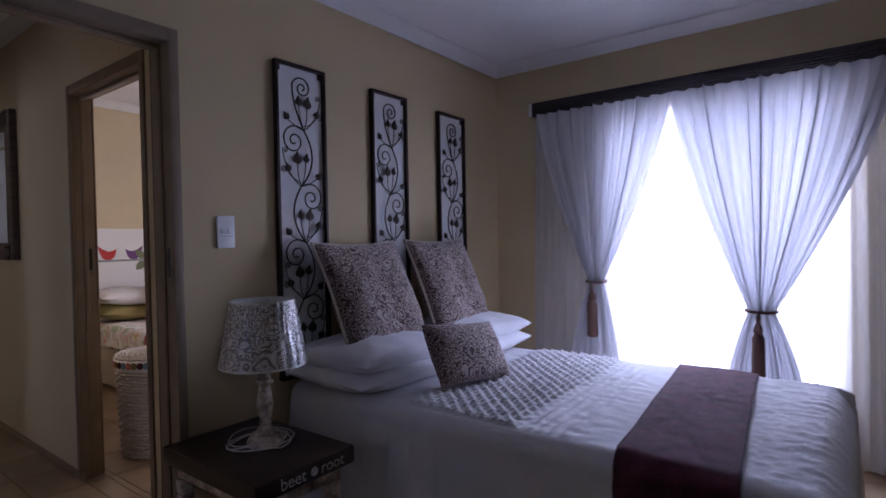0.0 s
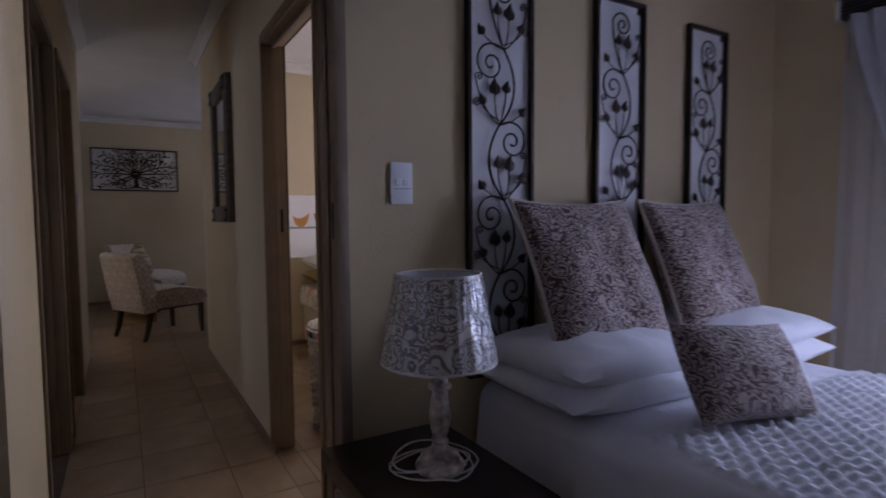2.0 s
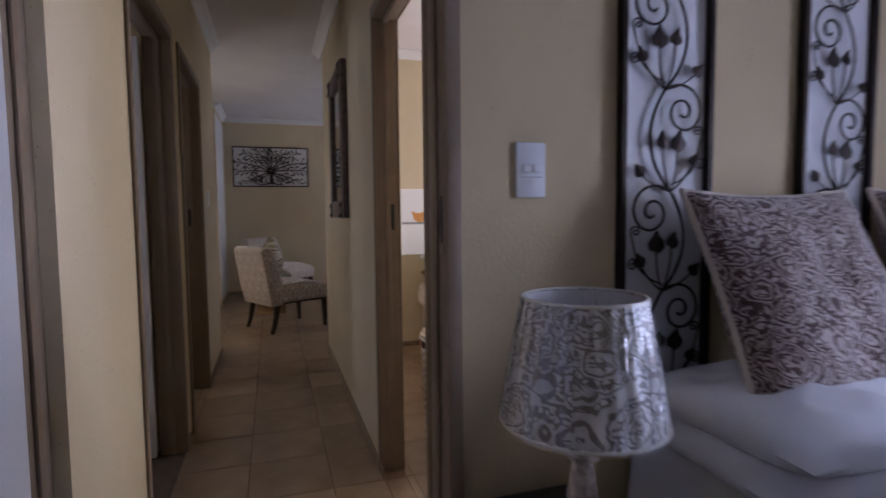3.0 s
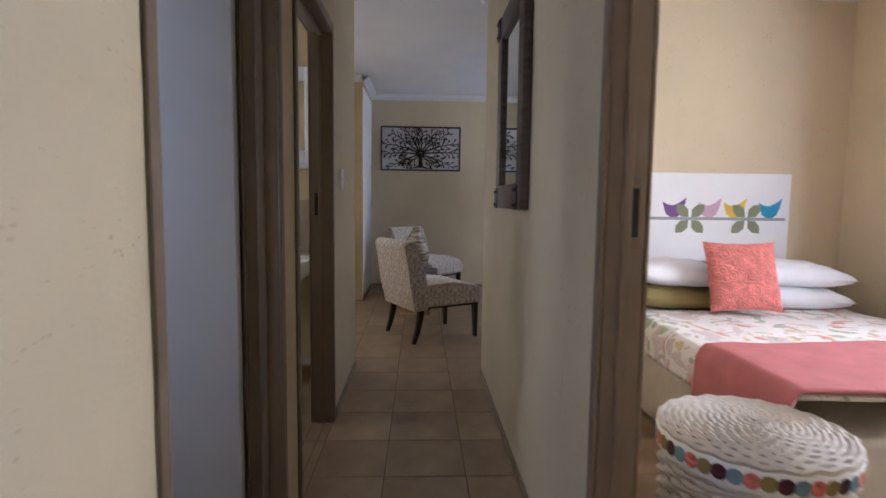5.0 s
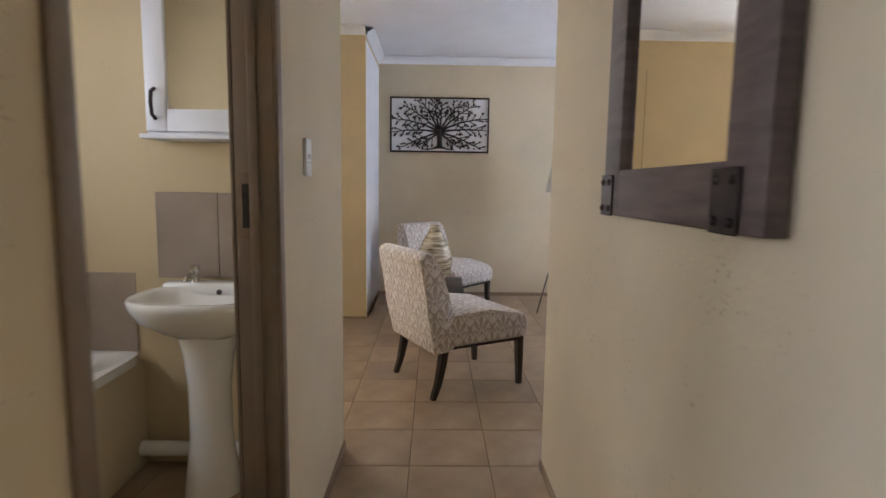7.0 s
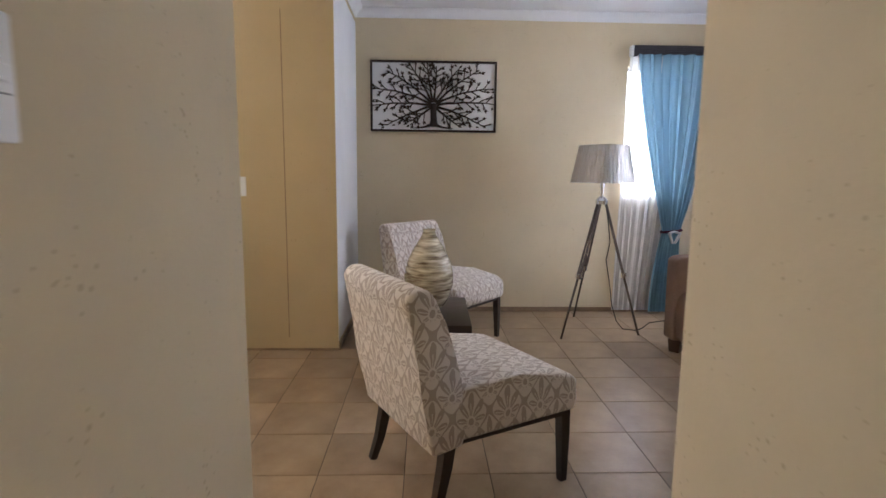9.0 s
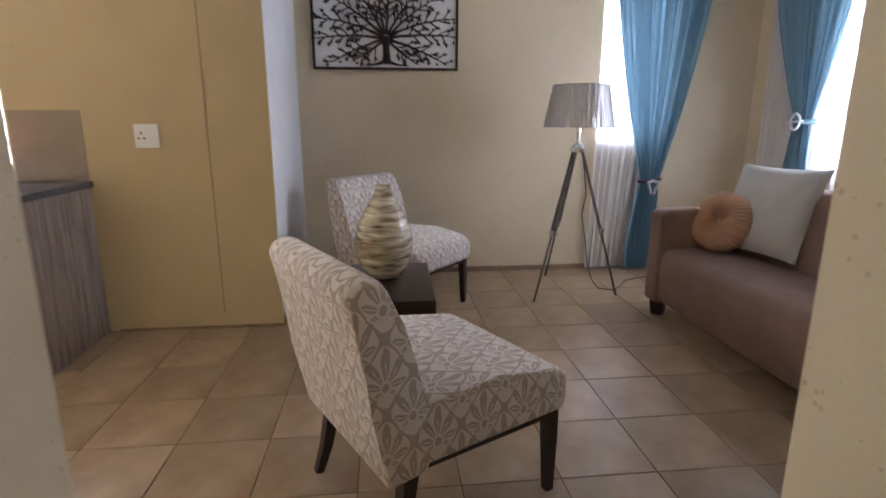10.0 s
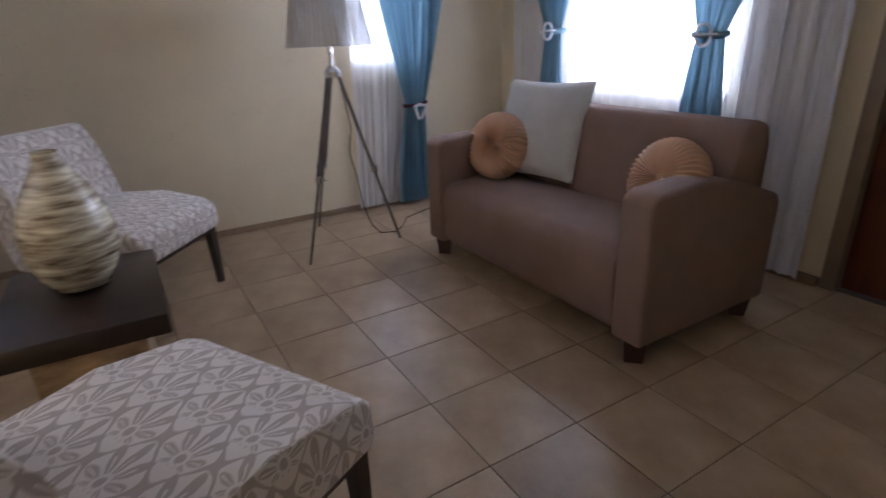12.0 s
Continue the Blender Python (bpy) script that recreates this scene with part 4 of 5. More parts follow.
def ring_tie(t, x, z, w, amp):
    bm = bmnew()
    tube(bm, [((w + 0.008) * math.cos(a) + x, 0.045 * math.sin(a), z + 0.004 * math.sin(2 * a)) for a in (2 * math.pi * k / 24 for k in range(24))], 0.018, 8, True)
    part("tie_band", bm, BLUE, t)
    bm = bmnew()
    tube(bm, [(x + 0.045 * math.cos(a), -0.062, z + 0.055 * math.sin(a)) for a in (2 * math.pi * k / 28 for k in range(28))], 0.009, 6, True)
    tube(bm, [(x - 0.065, -0.068, z - 0.005), (x + 0.085, -0.068, z + 0.005)], 0.006, 6)
    part("tie_ring", bm, PLASTIC, t, "white ring clasp with a pin")


def bow_tie(t, x, z, w, amp):
    bm = bmnew()
    tube(bm, [((w + 0.008) * math.cos(a) + x, 0.05 * math.sin(a), z + 0.01 * math.cos(a)) for a in (2 * math.pi * k / 24 for k in range(24))], 0.013, 6, True)
    part("tie_band", bm, MAROON, t, "dark red braided tie")
    bm = bmnew()
    for s in (-1, 1):
        tube(bm, [(x, -0.06, z), (x + s * 0.05, -0.075, z - 0.015), (x + s * 0.03, -0.07, z - 0.06), (x + 0.2 * s * 0.05, -0.065, z - 0.11)], [0.012, 0.016, 0.014, 0.012], 6)
    part("bow", bm, GREYC, t, "pale ribbon bow")


# bedroom window: net, then two tied voile drapes
pelmet(2.25, pose(-1.72, 3.655, 2.195), "long dark reeded curtain rail above the bedroom window")
curtain("net_curtain", "thin white net curtain across the bedroom window", NET, pose(0, 3.61, 0), group="bedroom net",
        x0=-1.70, x1=0.52, ztop=2.19, tie_x=0, tie_z=0, tie_w=None, b0=-1.74, b1=0.55, zbot=0.03, folds=26, amp=0.012, seed=3, n=320, rows=16)
curtain("voile_curtain", "white voile drape tied back with a brown tassel", VOILE, pose(0, 3.545, 0), "bedroom drapes", tassel_tie,
        x0=-1.68, x1=-0.73, ztop=2.19, tie_x=-1.23, tie_z=1.00, tie_w=0.055, b0=-1.46, b1=-1.04, zbot=0.06, folds=12, amp=0.042, seed=1)
curtain("voile_curtain", "white voile drape tied back with a brown tassel", VOILE, pose(0, 3.545, 0), "bedroom drapes", tassel_tie,
        x0=-0.75, x1=0.36, ztop=2.19, tie_x=-0.26, tie_z=0.86, tie_w=0.065, b0=-0.48, b1=-0.02, zbot=0.06, folds=15, amp=0.046, seed=2)
# lounge far window
pelmet(0.86, pose(-9.765, 2.50, 2.37, 0, 0, 90), "short dark reeded curtain rail on the lounge wall")
curtain("net_curtain", "thin white net curtain over the narrow window", NET, pose(-9.71, 0, 0, 0, 0, 90), "lounge nets",
        x0=2.47, x1=3.2, ztop=2.38, tie_x=0, tie_z=0, tie_w=None, b0=2.42, b1=2.95, zbot=0.03, folds=9, amp=0.018, seed=5, n=140, rows=14)
curtain("blue_curtain", "blue satin curtain tied with a braided band", BLUE, pose(-9.66, 0, 0, 0, 0, 90), "lounge blue curtains", bow_tie,
        x0=2.53, x1=3.34, ztop=2.38, tie_x=2.93, tie_z=0.80, tie_w=0.085, b0=2.76, b1=3.02, zbot=0.03, folds=8, amp=0.045, seed=4)
# lounge sofa window
pelmet(2.4, pose(-9.55, 3.835, 2.37), "long dark reeded curtain rail above the sofa window")
curtain("net_curtain", "thin white net curtain across the sofa window", NET, pose(0, 3.78, 0), "lounge nets",
        x0=-9.52, x1=-7.6, ztop=2.38, tie_x=0, tie_z=0, tie_w=None, b0=-9.50, b1=-7.6, zbot=0.03, folds=25, amp=0.016, seed=6, n=330, rows=14)
curtain("net_curtain", "thin white net curtain beside the front door", VOILE, pose(0, 3.78, 0), "lounge nets",
        x0=-7.60, x1=-7.12, ztop=2.38, tie_x=0, tie_z=0, tie_w=None, b0=-7.60, b1=-7.10, zbot=0.03, folds=7, amp=0.022, seed=8, n=140, rows=14)
curtain("blue_curtain", "blue satin curtain held by a white ring clasp", BLUE, pose(0, 3.71, 0), "lounge blue curtains", ring_tie,
        x0=-9.45, x1=-8.65, ztop=2.38, tie_x=-8.97, tie_z=1.29, tie_w=0.08, b0=-9.12, b1=-8.86, zbot=0.5, folds=10, amp=0.03, seed=7)
curtain("blue_curtain", "blue satin curtain held by a white ring clasp", BLUE, pose(0, 3.71, 0), "lounge blue curtains", ring_tie,
        x0=-8.05, x1=-7.3, ztop=2.38, tie_x=-7.75, tie_z=1.24, tie_w=0.085, b0=-7.90, b1=-7.62, zbot=0.5, folds=10, amp=0.03, seed=9)


# ---------------- passage: mirror ----------------
mir = thing("wall_mirror", "mirror in a weathered wood frame with riveted iron corners", "mirror", at=(-4.215, 1.16, 1.222))
MW, MH, MB = 0.73, 0.99, 0.115
bm = bmnew()
box(bm, -MW + MB - 0.01, -MB + 0.01, -0.022, -0.015, MB - 0.01, MH - MB + 0.01)
part("glass", bm, MIRROR, mir, "silvered mirror glass", None)
for b in ((-MW, -MW + MB, 0, MH), (-MB, 0, 0, MH), (-MW + MB, -MB, 0, MB), (-MW + MB, -MB, MH - MB, MH)):
    bm = bmnew()
    box(bm, b[0], b[1], -0.04, -0.002, b[2], b[3], 0.004, 2)
    part("frame_board", bm, OLDWOOD, mir)
for x in (-MW - 0.003, -MB - 0.03):
    for z in (-0.003, MH - 0.105):
        bm = bmnew()
        box(bm, x, x + 0.085, -0.046, -0.0405, z, z + 0.108, 0.002, 1)
        br = part("corner_plate", bm, OLDMETAL, mir, "riveted iron corner plate")
        for rx in (0.018, 0.067):
            for rz in (0.02, 0.088):
                bm = bmnew()
                lathe(bm, [(0.009, 0.0), (0.008, 0.004), (0.004, 0.007)], 10)
                bmesh.ops.transform(bm, matrix=pose(x + rx, -0.046, z + rz, 90), verts=bm.verts[:])
                part("rivet", bm, OLDMETAL, br)


# ---------------- lounge: tree picture ----------------
pic = thing("tree_picture", "white framed picture of a spreading dark metal tree", "picture", at=(-9.778, 0.705, 1.685), rz=90)
PW, PH = 1.14, 0.625
bm = bmnew()
box(bm, -PW / 2 + 0.01, PW / 2 - 0.01, -0.012, 0, 0.01, PH - 0.01)
part("backing", bm, BOARD, pic, "white backing board", None)
for b in ((-PW / 2, -PW / 2 + 0.018, 0, PH), (PW / 2 - 0.018, PW / 2, 0, PH), (-PW / 2 + 0.018, PW / 2 - 0.018, 0, 0.018), (-PW / 2 + 0.018, PW / 2 - 0.018, PH - 0.018, PH)):
    bm = bmnew()
    box(bm, b[0], b[1], -0.035, 0, b[2], b[3], 0.002, 1)
    part("frame_bar", bm, METALD, pic, "dark bronze frame bar")
tree, tl = bmnew(), bmnew()
rng = random.Random(5)


def inside(x, z):
    return abs(x) < PW / 2 - 0.022 and 0.045 < z < PH - 0.022


def twig(x, z, a, ln):
    """A short side shoot that ends in a leaf, with one or two more on its way."""
    pts = [(x, -0.022, z)]
    for k in range(3):
        a += rng.uniform(-0.2, 0.2)
        x, z = x + math.cos(a) * ln / 3, z + math.sin(a) * ln / 3
        if not inside(x, z):
            return
        pts.append((x, -0.022, z))
        if k and rng.random() < 0.75:
            leaf(tl, x, z, rng.uniform(0.026, 0.032), a + rng.choice((-0.8, 0.8)) - math.pi / 2, -0.024, 0.6)
    tube(tree, pts, [0.006, 0.0055, 0.005, 0.004], 5)
    leaf(tl, x, z, 0.034, a - math.pi / 2, -0.024, 0.6)


def limb(a, ln, sweep, r):
    """A main limb that sweeps out from the trunk's head and carries twigs on both sides."""
    x, z, n = 0.03 * math.cos(a), 0.235 + 0.03 * math.sin(a), 14
    pts = [(x, -0.022, z)]
    for k in range(n):
        a += sweep / n + 0.16 * math.sin(k * 1.3 + ln * 40) / 2
        x, z = x + math.cos(a) * ln / n, z + math.sin(a) * ln / n
        if not inside(x, z):
            break
        pts.append((x, -0.022, z))
        if k > 2:
            side = 1 if k % 2 else -1
            twig(x, z, a + side * rng.uniform(0.6, 0.95), rng.uniform(0.05, 0.085))
    m = len(pts)
    tube(tree, pts, [r * (1 - 0.65 * q / max(1, m - 1)) for q in range(m)], 5)
    leaf(tl, x, z, 0.034, a - math.pi / 2, -0.024, 0.6)


tube(tree, [(0.0, -0.022, 0.045), (0.003, -0.022, 0.09), (0.0, -0.022, 0.16), (0.0, -0.022, 0.25)], [0.045, 0.031, 0.027, 0.036], 8)
for s in (-1, 1):
    for k in range(3):
        tube(tree, [(s * 0.01, -0.022, 0.07), (s * (0.04 + 0.02 * k), -0.022, 0.05 - 0.004 * k), (s * (0.08 + 0.035 * k), -0.022, 0.045 - 0.006 * k), (s * (0.10 + 0.04 * k), -0.022, 0.032)], [0.014, 0.009, 0.006, 0.003], 5)
for a, ln, sweep in ((8, 0.52, -0.25), (28, 0.52, -0.45), (45, 0.46, -0.3), (62, 0.38, -0.2), (80, 0.34, 0.1), (99, 0.34, -0.1), (117, 0.38, 0.2), (134, 0.46, 0.3), (151, 0.52, 0.45), (171, 0.52, 0.3), (196, 0.46, 0.2), (-16, 0.46, -0.25), (-40, 0.26, 0.2), (222, 0.26, -0.2)):
    limb(radians(a), ln, sweep, 0.012)
part("tree", tree, METALD, pic, "dark brown tree with roots and branches", 60)
part("leaves", tl, LEAF, pic, "small dark leaves", None)


# ---------------- lounge: slipper chairs ----------------
def slipper_chair(label):
    """Faces +y; origin on the floor under the seat's middle."""
    t = thing("slipper_chair", label, "chair", group="patterned slipper chairs")
    bm = bmnew()
    extrude_profile(bm, [(-0.26, 0.32), (0.345, 0.325), (0.36, 0.37), (0.355, 0.46), (0.29, 0.50), (0.05, 0.533), (-0.20, 0.525), (-0.27, 0.44)], -0.315, 0.315, 0.022, 3)
    part("seat", bm, DAMASK, t, "", 50)
    bm = bmnew()
    g = []
    front = [(-0.20, 0.30), (-0.195, 0.46), (-0.225, 0.56), (-0.265, 0.67), (-0.31, 0.78), (-0.35, 0.865)]
    back = [(-0.335, 0.285), (-0.36, 0.42), (-0.385, 0.53), (-0.41, 0.65), (-0.445, 0.78), (-0.475, 0.87)]
    outline = front + [(-0.385, 0.905), (-0.445, 0.905)] + back[::-1]
    extrude_profile(bm, outline, -0.315, 0.315, 0.02, 3)
    for v in bm.verts:
        k = max(0, (v.co.z - 0.5) / 0.4)
        v.co.y += 0.10 * k * (abs(v.co.x) / 0.315) ** 2 * 0.35
        v.co.z += 0.02 * k * (1 - (v.co.x / 0.315) ** 2)
    part("backrest", bm, DAMASK, t, "", 50)
    for x in (-0.275, 0.275):
        bm = bmnew()
        tube(bm, [(x, 0.31, 0.33), (x, 0.315, 0.2), (x, 0.32, 0.0)], [0.032, 0.029, 0.021], 4)
        part("leg", bm, BLACKW, t, "dark tapered wooden leg", 30)
        bm = bmnew()
        tube(bm, [(x, -0.25, 0.33), (x, -0.265, 0.22), (x, -0.29, 0.1), (x, -0.325, 0.0)], [0.034, 0.031, 0.026, 0.021], 4)
        part("leg", bm, BLACKW, t, "dark tapered wooden leg", 30)
    bm = bmnew()
    for x in (-0.0,):
        box(bm, x - 0.30, x + 0.30, -0.25, 0.33, 0.306, 0.322)
    part("rail", bm, BLACKW, t)
    return t


ch = slipper_chair("taupe and white patterned slipper chair with dark legs")
ch.matrix_basis = pose(-6.985, 0.815, 0, 0, 0, 28)
c2 = copy_thing(ch, pose(-8.96, 0.80, 0, 0, 0, -40))
tagged(c2, "taupe and white patterned slipper chair in the wall corner")


# ---------------- lounge: side table and vase ----------------
tb = thing("side_table", "low side table with a thick black top on a veined base", "side table", at=(-8.06, 0.66, 0), rz=-1)
bm = bmnew()
box(bm, -0.36, 0.36, -0.26, 0.25, 0.375, 0.45, 0.006, 2)
part("tabletop", bm, BLACKW, tb)
for x0, x1 in ((-0.30, -0.02), (0.0, 0.28)):
    bm = bmnew()
    box(bm, x0, x1, -0.17, 0.17, 0.0, 0.37, 0.01, 2)
    part("base_block", bm, STONEB, tb, "brown veined base block")
bm = bmnew()
lathe(bm, [(0.07, 0.0), (0.095, 0.012), (0.13, 0.07), (0.155, 0.15), (0.157, 0.21), (0.14, 0.29), (0.105, 0.37), (0.068, 0.43), (0.046, 0.465), (0.040, 0.49), (0.042, 0.505), (0.034, 0.505), (0.03, 0.47), (0.05, 0.42), (0.02, 0.40)], 48)
vase = solid("vase", bm, CLAY, "glossy vase banded in cream and brown shell", "vase", smooth=50)
vase.matrix_basis = pose(-8.13, 0.66, 0.45)


# ---------------- lounge: tripod floor lamp ----------------
fl = thing("floor_lamp", "tripod floor lamp with a pale plastic-wrapped shade", "floor lamp", at=(-9.15, 2.09, 0))
for fx, fy in ((0.26, -0.36), (0.16, 0.31), (-0.42, -0.07)):
    bm = bmnew()
    d = Vector((fx, fy, 0)).normalized() * 0.035
    for s in (-1, 1):
        off = Vector((-d.y, d.x, 0)).normalized() * 0.013 * s
        tube(bm, [Vector((d.x, d.y, 1.08)) + off, Vector((d.x, d.y, 0)) * 1.0 + (Vector((fx, fy, 0)) - Vector((d.x, d.y, 0))) * 0.56 + Vector((0, 0, 0.47)) + off], 0.010, 4)
    part("leg", bm, TRIPOD, fl, "paired grey-brown wooden slats", 30)
    bm = bmnew()
    tube(bm, [(d.x + (fx - d.x) * 0.44, d.y + (fy - d.y) * 0.44, 0.60), (fx, fy, 0.0)], [0.011, 0.009], 4)
    part("leg_extension", bm, TRIPOD, fl, "", 30)
    bm = bmnew()
    c = Vector((d.x + (fx - d.x) * 0.55, d.y + (fy - d.y) * 0.55, 0.49))
    lathe(bm, [(0.02, -0.022), (0.022, -0.02), (0.022, 0.02), (0.02, 0.022)], 10, at=c)
    tube(bm, [c, c + Vector((-d.y, d.x, 0)).normalized() * 0.06], 0.005, 6)
    part("clamp", bm, CHROME, fl, "chrome leg clamp with a screw")
bm = bmnew()
lathe(bm, [(0.02, 1.06), (0.05, 1.07), (0.052, 1.10), (0.03, 1.125), (0.012, 1.135), (0.012, 1.20), (0.02, 1.205), (0.02, 1.26)], 20)
part("hub", bm, CHROME, fl, "chrome tripod head and neck")
bm = bmnew()
lampshade(bm, 0.252, 0.195, 1.245, 1.545, 56, 0.0035, 224)
part("shade", bm, SHADEF, fl, "pale pleated fabric shade", 70)
bm = bmnew()
g = []
for j in range(8):
    z = 1.243 + 0.304 * j / 7
    r = shade_r(z, 0.259, 0.202, 1.245, 1.545)
    g.append([bm.verts.new(((r + 0.004 * noise.noise(Vector((k * 0.5, z * 3, 2)))) * math.cos(2 * math.pi * k / 80), (r + 0.004 * noise.noise(Vector((k * 0.5, z * 3, 2)))) * math.sin(2 * math.pi * k / 80), z)) for k in range(80)])
for a, b in zip(g, g[1:]):
    for k in range(80):
        bm.faces.new((a[k], a[(k + 1) % 80], b[(k + 1) % 80], b[k]))
part("wrapping", bm, WRAP, fl, "clear plastic wrapping", 70)
bm = bmnew()
tube(bm, [(0.0, 0.03, 1.10), (0.0, 0.06, 0.95), (-0.03, 0.10, 0.75), (-0.02, 0.07, 0.6), (-0.05, 0.12, 0.4), (-0.08, 0.16, 0.2), (-0.06, 0.2, 0.06), (0.0, 0.24, 0.006), (0.04, 0.34, 0.006), (-0.03, 0.42, 0.006), (-0.2, 0.55, 0.006), (-0.3, 0.8, 0.006), (-0.35, 1.1, 0.006)], 0.004, 5)
part("flex", bm, DARKTXT, fl, "thin dark power flex")


# ---------------- lounge: sofa ----------------
sf = thing("sofa", "taupe woven two-seat sofa with square arms", "sofa", at=(-7.845, 2.87, 0))
SW = 0.82


def puff(bm, lo, hi, r=0.05, seg=4):
    return box(bm, lo[0], hi[0], lo[1], hi[1], lo[2], hi[2], r, seg)


bm = bmnew()
puff(bm, (-SW + 0.16, -0.38, 0.10), (SW - 0.16, 0.42, 0.36), 0.03)
part("base", bm, SOFA, sf, "", 50)
bm = bmnew()
extrude_profile(bm, [(-0.40, 0.13), (-0.415, 0.36), (-0.405, 0.43), (-0.36, 0.475), (-0.15, 0.485), (0.10, 0.465), (0.28, 0.44), (0.28, 0.13)], -SW + 0.158, SW - 0.158, 0.02, 3)
part("seat", bm, SOFA, sf, "", 50)
bm = bmnew()
extrude_profile(bm, [(0.10, 0.38), (0.14, 0.62), (0.20, 0.84), (0.24, 0.90), (0.32, 0.91), (0.385, 0.885), (0.41, 0.80), (0.42, 0.12), (0.25, 0.12)], -SW + 0.165, SW - 0.08, 0.025, 3)
for v in bm.verts:
    if v.co.x < -0.6:
        v.co.x -= 0.16 if v.co.z > 0.68 else 0
part("backrest", bm, SOFA, sf, "", 50)
for s in (-1, 1):
    bm = bmnew()
    extrude_profile(bm, [(-0.42, 0.10), (-0.425, 0.70), (-0.38, 0.725), (-0.15, 0.735), (0.10, 0.70), (0.40, 0.60), (0.425, 0.55), (0.425, 0.10)], s * (SW - 0.155), s * SW, 0.022, 3)
    bmesh.ops.recalc_face_normals(bm, faces=bm.faces[:])
    part("armrest", bm, SOFA, sf, "", 50)
for x in (-SW + 0.08, SW - 0.08):
    for y in (-0.35, 0.36):
        bm = bmnew()
        tube(bm, [(x, y, 0.10), (x, y, 0.0)], [0.065, 0.05], 4)
        bmesh.ops.rotate(bm, verts=bm.verts[:], cent=(x, y, 0), matrix=Matrix.Rotation(radians(45), 3, "Z"))
        part("foot", bm, SOFALEG, sf, "reddish wooden block foot", 30)
sq = loose("square_cushion", "pale grey square cushion leaning on the sofa back", "cushion", GREYC, 0.57, 0.57, 0.16, pose(-8.25, 2.98, 0.765, 0, 0, 10) @ pose(0, 0, 0, 68, 0, 6), rough=0.012)


def round_cushion(m):
    t = thing("round_cushion", "round peach pleated satin cushion with a button", "cushion", group="round pleated cushions")
    bm = bmnew()
    N, P = 168, 42
    prof = [(0.012, 0.05), (0.03, 0.062), (0.07, 0.078), (0.11, 0.078), (0.145, 0.066), (0.165, 0.04), (0.172, 0.0), (0.165, -0.04), (0.145, -0.066), (0.11, -0.078), (0.07, -0.078), (0.03, -0.062), (0.012, -0.05)]
    g = []
    for r, z in prof:
        g.append([])
        for k in range(N):
            a = 2 * math.pi * k / N
            w = math.sin(P * a + 8 * r)
            q = 1 + 0.022 * w * min(1, r / 0.08)
            g[-1].append(bm.verts.new((r * q * math.cos(a), r * q * math.sin(a), z * (1 + 0.10 * w))))
    for a, b in zip(g, g[1:]):
        for k in range(N):
            bm.faces.new((a[(k + 1) % N], a[k], b[k], b[(k + 1) % N]))
    bm.faces.new(g[0])
    bm.faces.new(g[-1][::-1])
    bmesh.ops.recalc_face_normals(bm, faces=bm.faces[:])
    part("cover", bm, PEACH, t, "", 80)
    for s in (-1, 1):
        bm = bmnew()
        lathe(bm, [(0.016, 0), (0.014, 0.008), (0.005, 0.012)], 12)
        bmesh.ops.transform(bm, matrix=pose(0, 0, s * 0.049, 0 if s > 0 else 180), verts=bm.verts[:])
        part("button", bm, PEACH, t)
    t.matrix_basis = m
    return t


rc = round_cushion(pose(-8.41, 2.80, 0.665, 0, 0, 18) @ pose(0, 0, 0, 68, 0, 0) @ Matrix.Scale(1.13, 4))
copy_thing(rc, pose(-7.30, 2.88, 0.665, 0, 0, -6) @ pose(0, 0, 0, 66, 0, 0) @ Matrix.Scale(0.94, 4))


# ---------------- kitchen ----------------
kc = thing("kitchen_counter", "kitchen counter with a washed grey wood end panel", "counter")
bm = bmnew()
box(bm, -8.619, -7.98, -2.75, -1.03, 0.905, 0.945, 0.006, 2)
part("worktop", bm, GRANITE, kc, "dark grey stone worktop")
for k in range(5):
    bm = bmnew()
    a = -8.615 + k * 0.122
    box(bm, a + 0.001, a + 0.121, -1.075, -1.055, 0.0, 0.905, 0.003, 1)
    part("panel_board", bm, GREYWOOD, kc)
bm = bmnew()
box(bm, -8.615, -8.03, -2.75, -1.076, 0.08, 0.905)
part("carcass", bm, GREYWOOD, kc)
ts = thing("splashback_tiles", "taupe ceramic splashback tiles above the worktop", "tiles")
for k in range(1):
    bm = bmnew()
    box(bm, -8.62, -8.612, -1.44 - 0.355 * k, -1.05 - 0.355 * k, 0.946, 1.345, 0.002, 1)
    part("tile", bm, WALLTILE, ts)
orn = thing("twig_ornament", "copper coloured twig ornament in a small pot", "ornament", at=(-8.44, -1.45, 0.945))
bm = bmnew()
lathe(bm, [(0.04, 0), (0.055, 0.05), (0.045, 0.10), (0.035, 0.10), (0.03, 0.03)], 20)
part("pot", bm, CERAMIC, orn)
bm = bmnew()
for k in range(14):
    a = k * 2.4
    tube(bm, [(0, 0, 0.04), (0.03 * math.cos(a), 0.03 * math.sin(a), 0.16), (0.09 * math.cos(a), 0.09 * math.sin(a), 0.22 + 0.02 * (k % 4)), (0.11 * math.cos(a), 0.11 * math.sin(a), 0.17)], [0.004, 0.006, 0.012, 0.003], 5)
part("twigs", bm, COPPER, orn, "copper twigs and leaves")


# ---------------- bathroom ----------------
wb = thing("wash_basin", "white ceramic pedestal wash basin", "wash basin", at=(-5.62, -0.27, 0))
bm = bmnew()
NB = 40


